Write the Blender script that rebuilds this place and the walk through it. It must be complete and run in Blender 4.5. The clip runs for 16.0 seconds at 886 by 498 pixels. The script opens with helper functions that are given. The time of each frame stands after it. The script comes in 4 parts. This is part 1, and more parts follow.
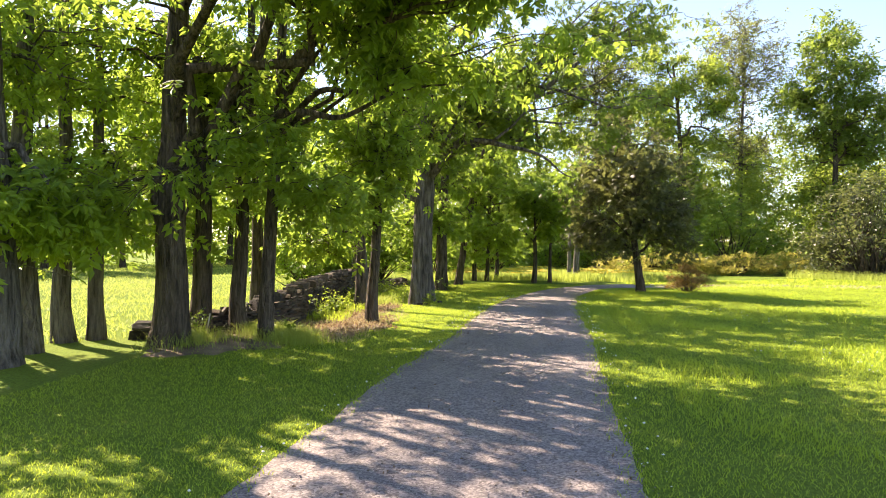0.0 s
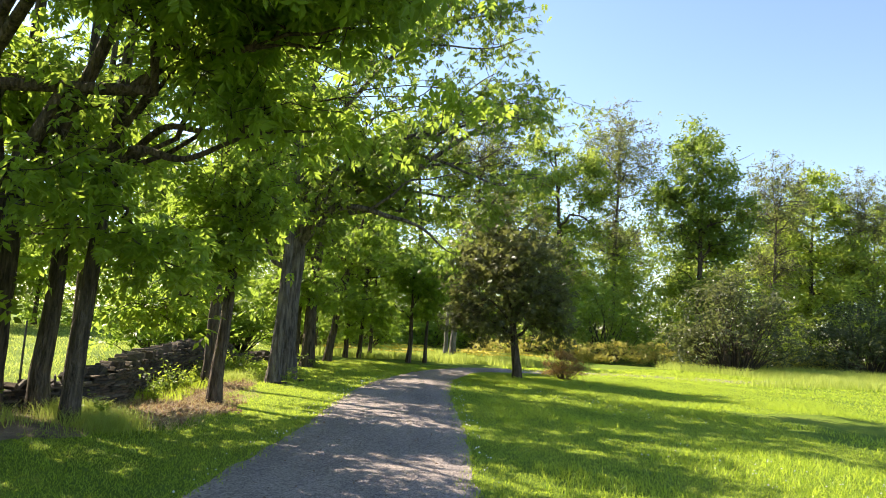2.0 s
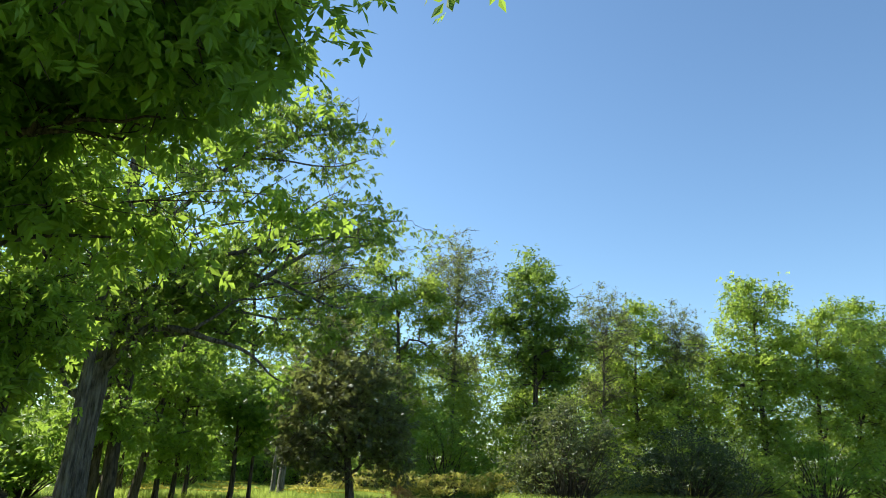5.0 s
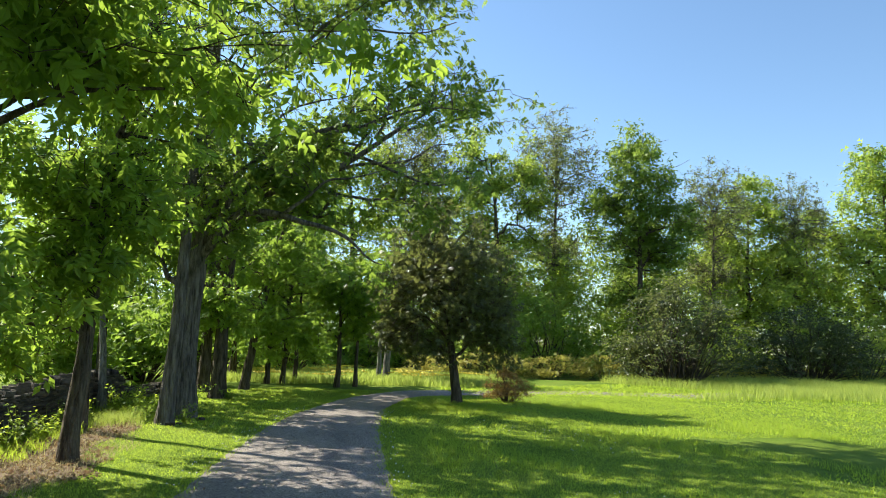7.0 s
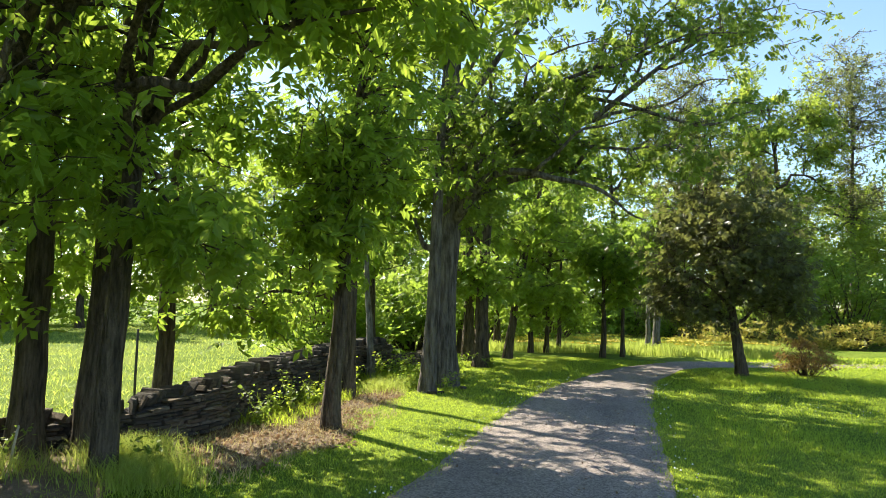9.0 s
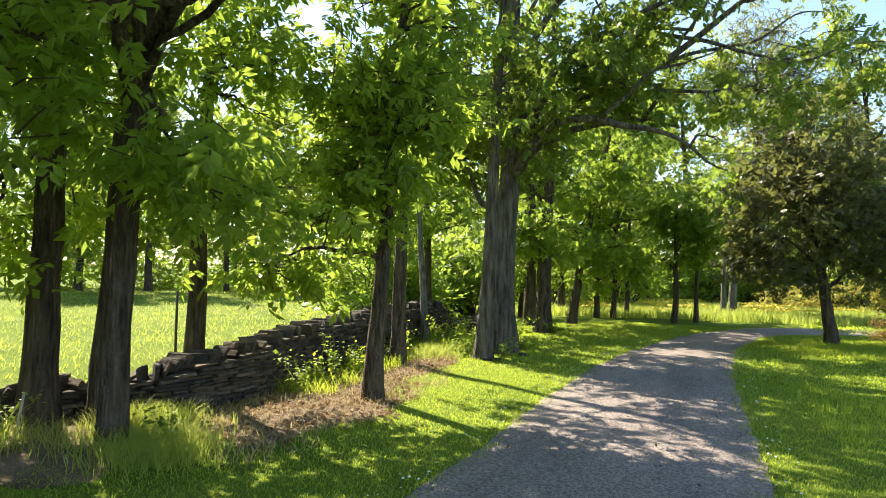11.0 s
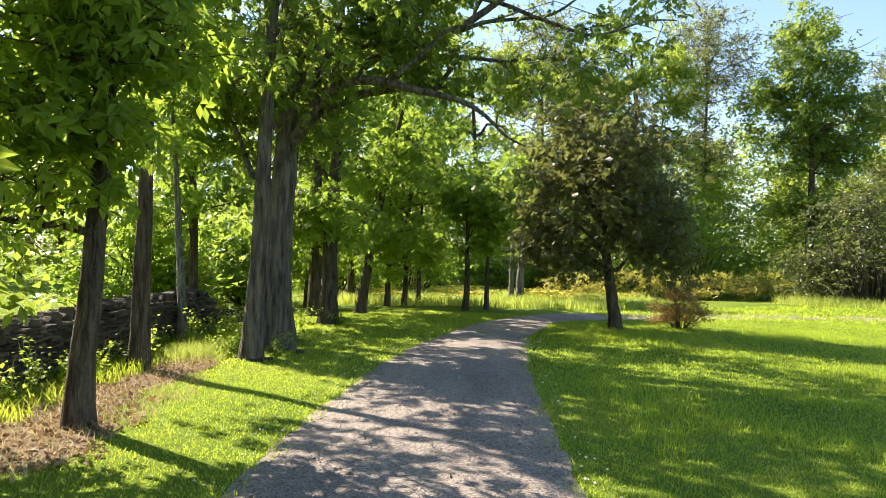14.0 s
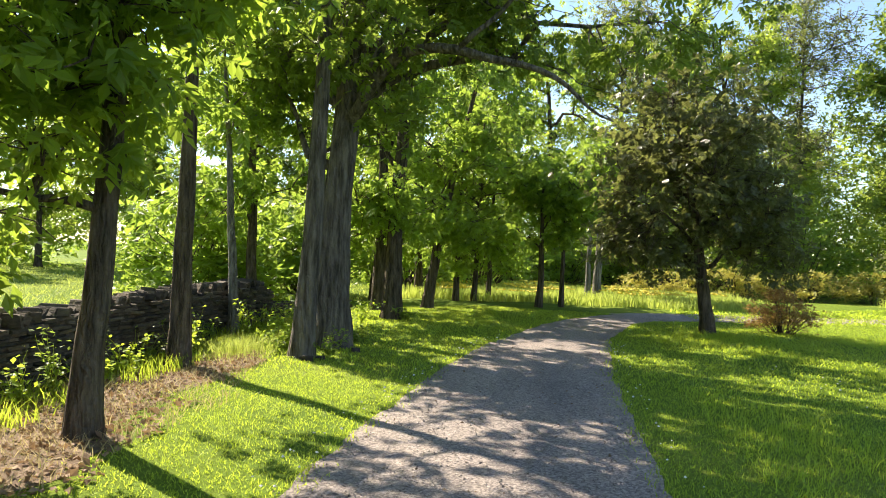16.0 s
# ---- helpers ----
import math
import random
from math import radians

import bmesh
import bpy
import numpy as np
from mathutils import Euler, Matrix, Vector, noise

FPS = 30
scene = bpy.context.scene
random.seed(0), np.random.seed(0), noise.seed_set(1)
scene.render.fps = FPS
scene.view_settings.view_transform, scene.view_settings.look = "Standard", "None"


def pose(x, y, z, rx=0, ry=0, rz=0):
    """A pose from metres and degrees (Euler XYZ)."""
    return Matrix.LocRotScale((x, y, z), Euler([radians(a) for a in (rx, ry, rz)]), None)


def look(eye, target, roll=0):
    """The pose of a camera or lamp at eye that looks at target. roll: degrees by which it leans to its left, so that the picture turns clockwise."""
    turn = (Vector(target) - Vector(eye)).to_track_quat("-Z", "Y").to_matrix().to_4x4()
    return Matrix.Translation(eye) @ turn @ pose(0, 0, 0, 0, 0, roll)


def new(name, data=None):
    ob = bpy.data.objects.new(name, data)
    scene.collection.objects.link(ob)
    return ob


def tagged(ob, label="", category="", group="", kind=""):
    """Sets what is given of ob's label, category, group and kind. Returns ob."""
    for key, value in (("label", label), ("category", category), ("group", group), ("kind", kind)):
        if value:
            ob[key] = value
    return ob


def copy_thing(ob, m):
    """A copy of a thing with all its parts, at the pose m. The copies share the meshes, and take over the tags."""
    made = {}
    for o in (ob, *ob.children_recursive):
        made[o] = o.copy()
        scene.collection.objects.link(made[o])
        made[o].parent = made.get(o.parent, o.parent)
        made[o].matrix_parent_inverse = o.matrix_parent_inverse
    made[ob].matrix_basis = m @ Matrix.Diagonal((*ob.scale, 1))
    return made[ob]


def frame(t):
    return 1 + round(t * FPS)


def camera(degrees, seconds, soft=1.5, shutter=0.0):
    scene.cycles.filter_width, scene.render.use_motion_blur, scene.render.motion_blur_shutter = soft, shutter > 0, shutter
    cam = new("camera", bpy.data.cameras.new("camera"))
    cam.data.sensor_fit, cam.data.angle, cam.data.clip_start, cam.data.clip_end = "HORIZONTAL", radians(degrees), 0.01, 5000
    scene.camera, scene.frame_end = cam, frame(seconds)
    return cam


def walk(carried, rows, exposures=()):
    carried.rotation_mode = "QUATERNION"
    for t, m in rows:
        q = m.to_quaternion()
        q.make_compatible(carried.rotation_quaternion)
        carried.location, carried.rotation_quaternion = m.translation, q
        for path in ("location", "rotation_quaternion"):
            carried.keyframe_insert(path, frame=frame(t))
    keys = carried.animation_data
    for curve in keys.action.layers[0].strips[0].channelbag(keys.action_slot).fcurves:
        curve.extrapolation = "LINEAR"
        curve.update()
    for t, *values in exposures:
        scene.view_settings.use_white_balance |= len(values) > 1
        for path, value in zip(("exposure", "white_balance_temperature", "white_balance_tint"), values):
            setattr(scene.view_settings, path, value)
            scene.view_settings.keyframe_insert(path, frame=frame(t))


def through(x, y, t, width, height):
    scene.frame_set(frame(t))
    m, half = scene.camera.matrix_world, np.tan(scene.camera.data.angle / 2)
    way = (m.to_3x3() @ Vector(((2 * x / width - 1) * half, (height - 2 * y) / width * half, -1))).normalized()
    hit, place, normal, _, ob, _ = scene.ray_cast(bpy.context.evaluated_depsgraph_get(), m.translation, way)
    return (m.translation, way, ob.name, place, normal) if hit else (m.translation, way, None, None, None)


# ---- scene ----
cam = camera(63.0, 16.0, soft=0.95)
PATH = [
    (0, (0.606, 1.021, 1.558), (0.379, 3.008, 1.551), 0.3),
    (0.5, (0.572, 1.42, 1.547), (0.384, 3.411, 1.57), 0.9),
    (1, (0.62, 1.802, 1.526), (0.5, 3.798, 1.588), 1.7),
    (1.5, (0.694, 2.164, 1.556), (0.67, 4.16, 1.679), 2.6),
    (2, (0.727, 2.463, 1.589), (0.82, 4.449, 1.8), 3.4),
    (2.5, (0.792, 2.689, 1.567), (1.006, 4.643, 1.932), 3.2),
    (3, (0.764, 2.988, 1.514), (1.085, 4.885, 2.06), 2.8),
    (5.5, (0.992, 3.76, 1.834), (1.491, 5.613, 2.398), 2.4),
    (6, (1.048, 4.157, 1.814), (1.513, 6.058, 2.228), 2.1),
    (6.5, (1.045, 4.488, 1.787), (1.43, 6.425, 2.104), 1.9),
    (7, (1.08, 4.865, 1.769), (1.345, 6.831, 2.026), 1.8),
    (7.5, (1.064, 5.25, 1.734), (1.181, 7.235, 1.951), 1.7),
    (8, (1.1, 5.547, 1.713), (1.042, 7.538, 1.9), 1.4),
    (8.5, (1.137, 5.849, 1.709), (0.887, 7.826, 1.883), 1.2),
    (9, (1.13, 6.169, 1.679), (0.687, 8.112, 1.838), 1.0),
    (9.5, (1.177, 6.412, 1.672), (0.562, 8.31, 1.81), 1.2),
    (12, (0.965, 7.898, 1.569), (0.363, 9.806, 1.59), 1.2),
    (12.5, (1.027, 8.221, 1.573), (0.593, 10.173, 1.608), 1.1),
    (13, (0.98, 8.489, 1.582), (0.709, 10.471, 1.629), 1.0),
    (13.5, (0.965, 8.773, 1.557), (0.822, 10.767, 1.605), 1.0),
    (14, (0.941, 9.069, 1.553), (0.879, 11.068, 1.588), 1.1),
    (14.5, (0.877, 9.398, 1.547), (0.853, 11.397, 1.568), 1.4),
    (15, (0.876, 9.69, 1.524), (0.831, 11.69, 1.531), 1.8),
    (15.5, (0.875, 10.025, 1.511), (0.747, 12.021, 1.513), 2.0),
    (16, (0.885, 10.357, 1.495), (0.626, 12.34, 1.51), 2.0),
]

EXPOSURES = [(0, 1.75, 7600, 23), (1.5, 1.58, 7400, 20), (2.5, 1.24, 6800, 9), (3.2, 0.95, 6400, 3), (5.5, 0.9, 6300, 2), (7.5, 1.12, 6600, 5), (9.5, 1.42, 7000, 9), (12.0, 1.56, 7300, 13), (16.0, 1.44, 7200, 12)]
walk(cam, [(t, look(eye, target, roll)) for t, eye, target, roll in PATH], EXPOSURES)

# ---- sky and sun ----
SUN_AZ = 141.0      # degrees from +x towards +y: where the sun stands
SUN_EL = 40.0
world = bpy.data.worlds.new("sky")
scene.world = world
world.use_nodes = True
wn = world.node_tree
sky = wn.nodes.new("ShaderNodeTexSky")
sky.sky_type = 'NISHITA'
sky.sun_disc = False
sky.sun_elevation = radians(SUN_EL)
sky.sun_rotation = radians(90 - SUN_AZ)
sky.dust_density = 0.25
sky.ozone_density = 3.5
wn.nodes["Background"].inputs[1].default_value = 0.11
wn.links.new(sky.outputs[0], wn.nodes["Background"].inputs[0])
sun_data = bpy.data.lights.new("sun", 'SUN')
sun_data.energy = 5.0
sun_data.angle = radians(0.53)
sun_data.color = (1.0, 0.93, 0.80)
sun = new("sun", sun_data)
sun_dir = Vector((math.cos(radians(SUN_AZ)) * math.cos(radians(SUN_EL)), math.sin(radians(SUN_AZ)) * math.cos(radians(SUN_EL)), math.sin(radians(SUN_EL))))
sun.matrix_world = look(sun_dir * 80, (0, 0, 0))

rng = np.random.default_rng(11)


# ---- materials ----
def base_material(name):
    m = bpy.data.materials.new(name)
    m.use_nodes = True
    t = m.node_tree
    return m, t, t.nodes, t.links, t.nodes["Principled BSDF"]


def ramp(nodes, stops):
    r = nodes.new("ShaderNodeValToRGB")
    while len(r.color_ramp.elements) < len(stops):
        r.color_ramp.elements.new(0.5)
    for e, (p, c) in zip(r.color_ramp.elements, stops):
        e.position, e.color = p, (*c, 1)
    return r


def noise_node(nodes, links, coord, scale, detail=4.0, rough=0.55, stretch=None):
    n = nodes.new("ShaderNodeTexNoise")
    n.inputs["Scale"].default_value = scale
    n.inputs["Detail"].default_value = detail
    n.inputs["Roughness"].default_value = rough
    if stretch:
        mp = nodes.new("ShaderNodeMapping")
        mp.inputs["Scale"].default_value = stretch
        links.new(coord, mp.inputs[0])
        coord = mp.outputs[0]
    links.new(coord, n.inputs["Vector"])
    return n


def mix_rgb(nodes, links, fac, a, b, mode='MIX'):
    m = nodes.new("ShaderNodeMix")
    m.data_type, m.blend_type = 'RGBA', mode
    for sock, v in ((m.inputs[0], fac), (m.inputs[6], a), (m.inputs[7], b)):
        if isinstance(v, (int, float)):
            sock.default_value = v
        elif isinstance(v, tuple):
            sock.default_value = (*v, 1)
        else:
            links.new(v, sock)
    return m.outputs[2]


def bump(nodes, links, height, strength, distance, target):
    b = nodes.new("ShaderNodeBump")
    b.inputs["Strength"].default_value = strength
    b.inputs["Distance"].default_value = distance
    links.new(height, b.inputs["Height"])
    links.new(b.outputs[0], target.inputs["Normal"])


def leaf_material(name, dark, mid, light, glow, through=0.5, rough=0.45):
    """Thin leaf: a glossy face over a body that lets light through; colour varies leaf by leaf."""
    m, t, n, l, p = base_material(name)
    geo = n.new("ShaderNodeNewGeometry")
    r = ramp(n, [(0.0, dark), (0.55, mid), (1.0, light)])
    l.new(geo.outputs["Random Per Island"], r.inputs[0])
    co = n.new("ShaderNodeTexCoord")
    big = noise_node(n, l, co.outputs["Object"], 0.45, 2)
    col = mix_rgb(n, l, big.outputs[0], r.outputs[0], mid)
    l.new(col, p.inputs["Base Color"])
    p.inputs["Roughness"].default_value = rough
    p.inputs["Specular IOR Level"].default_value = 0.35
    tr = n.new("ShaderNodeBsdfTranslucent")
    g = mix_rgb(n, l, geo.outputs["Random Per Island"], glow, tuple(min(1, c * 1.35) for c in glow))
    l.new(g, tr.inputs[0])
    mx = n.new("ShaderNodeMixShader")
    mx.inputs[0].default_value = through
    l.new(p.outputs[0], mx.inputs[1])
    l.new(tr.outputs[0], mx.inputs[2])
    l.new(mx.outputs[0], n["Material Output"].inputs[0])
    return m


def bark_material(name, dark, light, scale=1.0):
    m, t, n, l, p = base_material(name)
    co = n.new("ShaderNodeTexCoord")
    furrow = noise_node(n, l, co.outputs["Object"], 16 * scale, 6, 0.65, (1, 1, 0.13))
    plate = n.new("ShaderNodeTexVoronoi")
    plate.feature = 'DISTANCE_TO_EDGE'
    plate.inputs["Scale"].default_value = 17 * scale
    mp = n.new("ShaderNodeMapping")
    mp.inputs["Scale"].default_value = (1, 1, 0.16)
    wob = noise_node(n, l, co.outputs["Object"], 6, 3)
    l.new(mix_rgb(n, l, 0.12, co.outputs["Object"], wob.outputs[1], 'ADD'), mp.inputs[0])
    l.new(mp.outputs[0], plate.inputs["Vector"])
    stain = noise_node(n, l, co.outputs["Object"], 1.6, 4)
    r = ramp(n, [(0.36, dark), (0.64, light)])
    l.new(furrow.outputs[0], r.inputs[0])
    moss = ramp(n, [(0.55, (0, 0, 0)), (0.8, (0.5, 0.5, 0.5))])
    l.new(stain.outputs[0], moss.inputs[0])
    l.new(mix_rgb(n, l, moss.outputs[0], r.outputs[0], tuple(0.75 * c + 0.01 for c in light)), p.inputs["Base Color"])
    p.inputs["Roughness"].default_value = 0.92
    p.inputs["Specular IOR Level"].default_value = 0.2
    h = n.new("ShaderNodeMath")
    h.operation = 'MULTIPLY_ADD'
    l.new(plate.outputs[0], h.inputs[0])
    h.inputs[1].default_value = 1.6
    l.new(furrow.outputs[0], h.inputs[2])
    bump(n, l, h.outputs[0], 1.0, 0.06, p)
    return m


def ground_material():
    m, t, n, l, p = base_material("turf")
    co = n.new("ShaderNodeTexCoord")
    a = noise_node(n, l, co.outputs["Object"], 0.35, 5)
    b = noise_node(n, l, co.outputs["Object"], 28, 5, 0.7)
    r = ramp(n, [(0.3, (0.10, 0.17, 0.024)), (0.5, (0.15, 0.225, 0.032)), (0.75, (0.21, 0.265, 0.048))])
    l.new(a.outputs[0], r.inputs[0])
    r2 = ramp(n, [(0.3, (0.55, 0.5, 0.4)), (0.62, (1.15, 1.15, 1.0))])
    l.new(b.outputs[0], r2.inputs[0])
    l.new(mix_rgb(n, l, 1.0, r.outputs[0], r2.outputs[0], 'MULTIPLY'), p.inputs["Base Color"])
    p.inputs["Roughness"].default_value = 0.95
    p.inputs["Specular IOR Level"].default_value = 0.1
    bump(n, l, b.outputs[0], 0.8, 0.04, p)
    return m


def gravel_material():
    m, t, n, l, p = base_material("gravel")
    co = n.new("ShaderNodeTexCoord")
    v = n.new("ShaderNodeTexVoronoi")
    v.inputs["Scale"].default_value = 62
    l.new(co.outputs["Object"], v.inputs["Vector"])
    fine = noise_node(n, l, co.outputs["Object"], 120, 3, 0.7)
    wide = noise_node(n, l, co.outputs["Object"], 0.9, 5, 0.6, (1.6, 0.45, 1))
    hue = n.new("ShaderNodeSeparateColor")
    l.new(v.outputs["Color"], hue.inputs[0])
    r = ramp(n, [(0.0, (0.17, 0.15, 0.14)), (0.5, (0.30, 0.265, 0.245)), (1.0, (0.45, 0.40, 0.37))])
    l.new(hue.outputs[0], r.inputs[0])
    r2 = ramp(n, [(0.3, (0.72, 0.70, 0.72)), (0.7, (1.15, 1.1, 1.05))])
    l.new(wide.outputs[0], r2.inputs[0])
    c = mix_rgb(n, l, 1.0, r.outputs[0], r2.outputs[0], 'MULTIPLY')
    r3 = ramp(n, [(0.3, (0.75, 0.75, 0.75)), (0.7, (1.15, 1.15, 1.15))])
    l.new(fine.outputs[0], r3.inputs[0])
    l.new(mix_rgb(n, l, 1.0, c, r3.outputs[0], 'MULTIPLY'), p.inputs["Base Color"])
    p.inputs["Roughness"].default_value = 0.9
    p.inputs["Specular IOR Level"].default_value = 0.25
    h = n.new("ShaderNodeMath")
    h.operation = 'SUBTRACT'
    l.new(fine.outputs[0], h.inputs[0])
    l.new(v.outputs["Distance"], h.inputs[1])
    bump(n, l, h.outputs[0], 0.7, 0.012, p)
    return m


def stone_material():
    m, t, n, l, p = base_material("field_stone")
    co = n.new("ShaderNodeTexCoord")
    info = n.new("ShaderNodeObjectInfo")
    geo = n.new("ShaderNodeNewGeometry")
    add = n.new("ShaderNodeMath")
    add.operation = 'ADD'
    l.new(info.outputs["Random"], add.inputs[0])
    l.new(geo.outputs["Random Per Island"], add.inputs[1])
    fr = n.new("ShaderNodeMath")
    fr.operation = 'FRACT'
    l.new(add.outputs[0], fr.inputs[0])
    r = ramp(n, [(0.0, (0.05, 0.042, 0.036)), (0.35, (0.095, 0.082, 0.068)), (0.7, (0.125, 0.094, 0.068)), (1.0, (0.165, 0.142, 0.115))])
    l.new(fr.outputs[0], r.inputs[0])
    a = noise_node(n, l, geo.outputs["Position"], 14, 6, 0.65, (1, 1, 2.5))
    lich = noise_node(n, l, geo.outputs["Position"], 5, 5, 0.6)
    r2 = ramp(n, [(0.3, (0.6, 0.6, 0.6)), (0.7, (1.25, 1.22, 1.18))])
    l.new(a.outputs[0], r2.inputs[0])
    c = mix_rgb(n, l, 1.0, r.outputs[0], r2.outputs[0], 'MULTIPLY')
    r3 = ramp(n, [(0.58, (0, 0, 0)), (0.72, (0.6, 0.6, 0.6))])
    l.new(lich.outputs[0], r3.inputs[0])
    l.new(mix_rgb(n, l, r3.outputs[0], c, (0.17, 0.17, 0.13)), p.inputs["Base Color"])
    p.inputs["Roughness"].default_value = 0.9
    p.inputs["Specular IOR Level"].default_value = 0.2
    bump(n, l, a.outputs[0], 0.8, 0.03, p)
    return m


def soil_material(name, c1, c2, c3):
    m, t, n, l, p = base_material(name)
    co = n.new("ShaderNodeTexCoord")
    a = noise_node(n, l, co.outputs["Object"], 2.2, 6, 0.65)
    b = noise_node(n, l, co.outputs["Object"], 40, 5, 0.75)
    r = ramp(n, [(0.3, c1), (0.5, c2), (0.7, c3)])
    l.new(a.outputs[0], r.inputs[0])
    r2 = ramp(n, [(0.3, (0.55, 0.55, 0.55)), (0.7, (1.25, 1.25, 1.25))])
    l.new(b.outputs[0], r2.inputs[0])
    l.new(mix_rgb(n, l, 1.0, r.outputs[0], r2.outputs[0], 'MULTIPLY'), p.inputs["Base Color"])
    p.inputs["Roughness"].default_value = 0.95
    bump(n, l, b.outputs[0], 0.8, 0.03, p)
    return m


def plain_material(name, colour, rough=0.7):
    m, t, n, l, p = base_material(name)
    co = n.new("ShaderNodeTexCoord")
    a = noise_node(n, l, co.outputs["Object"], 9, 4)
    r = ramp(n, [(0.3, tuple(0.7 * c for c in colour)), (0.7, tuple(min(1, 1.2 * c) for c in colour))])
    l.new(a.outputs[0], r.inputs[0])
    l.new(r.outputs[0], p.inputs["Base Color"])
    p.inputs["Roughness"].default_value = rough
    return m


TURF = ground_material()
GRAVEL = gravel_material()
STONE = stone_material()
SOIL = soil_material("bare_soil", (0.11, 0.068, 0.04), (0.21, 0.14, 0.086), (0.32, 0.225, 0.145))
CORE = soil_material("wall_core", (0.04, 0.035, 0.03), (0.06, 0.05, 0.045), (0.09, 0.08, 0.07))
BARK_BROWN = bark_material("bark_brown", (0.038, 0.029, 0.021), (0.17, 0.132, 0.095))
BARK_GREY = bark_material("bark_grey", (0.045, 0.038, 0.031), (0.22, 0.19, 0.16), 0.8)
BARK_PALE = bark_material("bark_pale", (0.11, 0.10, 0.085), (0.30, 0.28, 0.24), 1.4)
MAPLE = leaf_material("maple_leaf", (0.05, 0.105, 0.014), (0.10, 0.18, 0.02), (0.17, 0.26, 0.03), (0.35, 0.48, 0.06), 0.52)
LIME = leaf_material("lime_leaf", (0.045, 0.10, 0.012), (0.10, 0.19, 0.02), (0.18, 0.28, 0.03), (0.35, 0.48, 0.068), 0.5)
OAK = leaf_material("oak_leaf", (0.04, 0.085, 0.013), (0.085, 0.15, 0.02), (0.15, 0.22, 0.03), (0.29, 0.39, 0.062), 0.5)
BRONZE = leaf_material("bronze_leaf", (0.038, 0.036, 0.024), (0.072, 0.084, 0.04), (0.15, 0.185, 0.07), (0.23, 0.25, 0.07), 0.42, 0.34)
RUST = leaf_material("rust_leaf", (0.14, 0.08, 0.03), (0.22, 0.13, 0.045), (0.28, 0.2, 0.07), (0.38, 0.24, 0.07), 0.45)
WOOD_GREEN = leaf_material("woodland_leaf", (0.035, 0.068, 0.014), (0.10, 0.17, 0.03), (0.22, 0.29, 0.045), (0.44, 0.54, 0.085), 0.54)
SAGE = leaf_material("sage_leaf", (0.04, 0.052, 0.02), (0.09, 0.11, 0.042), (0.16, 0.18, 0.075), (0.30, 0.34, 0.10), 0.46, 0.4)
DUSK = leaf_material("dusky_leaf", (0.03, 0.038, 0.018), (0.06, 0.074, 0.032), (0.115, 0.135, 0.06), (0.18, 0.21, 0.065), 0.4, 0.38)
GRASS = leaf_material("grass_blade", (0.09, 0.165, 0.02), (0.16, 0.255, 0.03), (0.26, 0.34, 0.045), (0.56, 0.68, 0.07), 0.5, 0.5)
MEADOW = leaf_material("meadow_blade", (0.13, 0.19, 0.035), (0.23, 0.30, 0.055), (0.37, 0.41, 0.12), (0.52, 0.60, 0.12), 0.45, 0.6)
STRAW = leaf_material("dry_grass", (0.24, 0.18, 0.09), (0.40, 0.32, 0.16), (0.52, 0.45, 0.25), (0.5, 0.42, 0.2), 0.35, 0.7)
LITTER = leaf_material("brown_litter", (0.11, 0.062, 0.034), (0.25, 0.155, 0.09), (0.46, 0.34, 0.22), (0.3, 0.19, 0.1), 0.25, 0.75)
GOLD = leaf_material("golden_undergrowth", (0.16, 0.19, 0.035), (0.32, 0.29, 0.06), (0.46, 0.36, 0.10), (0.5, 0.46, 0.1), 0.45)
PETAL = plain_material("white_petal", (0.8, 0.8, 0.76))
YELLOW = plain_material("yellow_petal", (0.75, 0.58, 0.05))
PALE_WOOD = plain_material("pale_wood", (0.5, 0.44, 0.36))
IRON = plain_material("rusty_iron", (0.06, 0.05, 0.045), 0.6)


# ---- mesh helpers ----
def link_mesh(name, co, faces, material, parent=None, label="", smooth=False):
    """One mesh object from an array of points and an array of faces with one corner count."""
    co = np.asarray(co, dtype=np.float32)
    faces = np.asarray(faces, dtype=np.int32)
    me = bpy.data.meshes.new(name)
    k = faces.shape[1]
    me.vertices.add(len(co))
    me.vertices.foreach_set("co", co.ravel())
    me.loops.add(faces.size)
    me.loops.foreach_set("vertex_index", faces.ravel())
    me.polygons.add(len(faces))
    me.polygons.foreach_set("loop_start", np.arange(0, faces.size, k, dtype=np.int32))
    me.polygons.foreach_set("use_smooth", np.full(len(faces), smooth))
    me.update(calc_edges=True)
    me.materials.append(material)
    ob = new(name, me)
    if parent:
        ob.parent = parent
    if label:
        tagged(ob, label)
    return ob


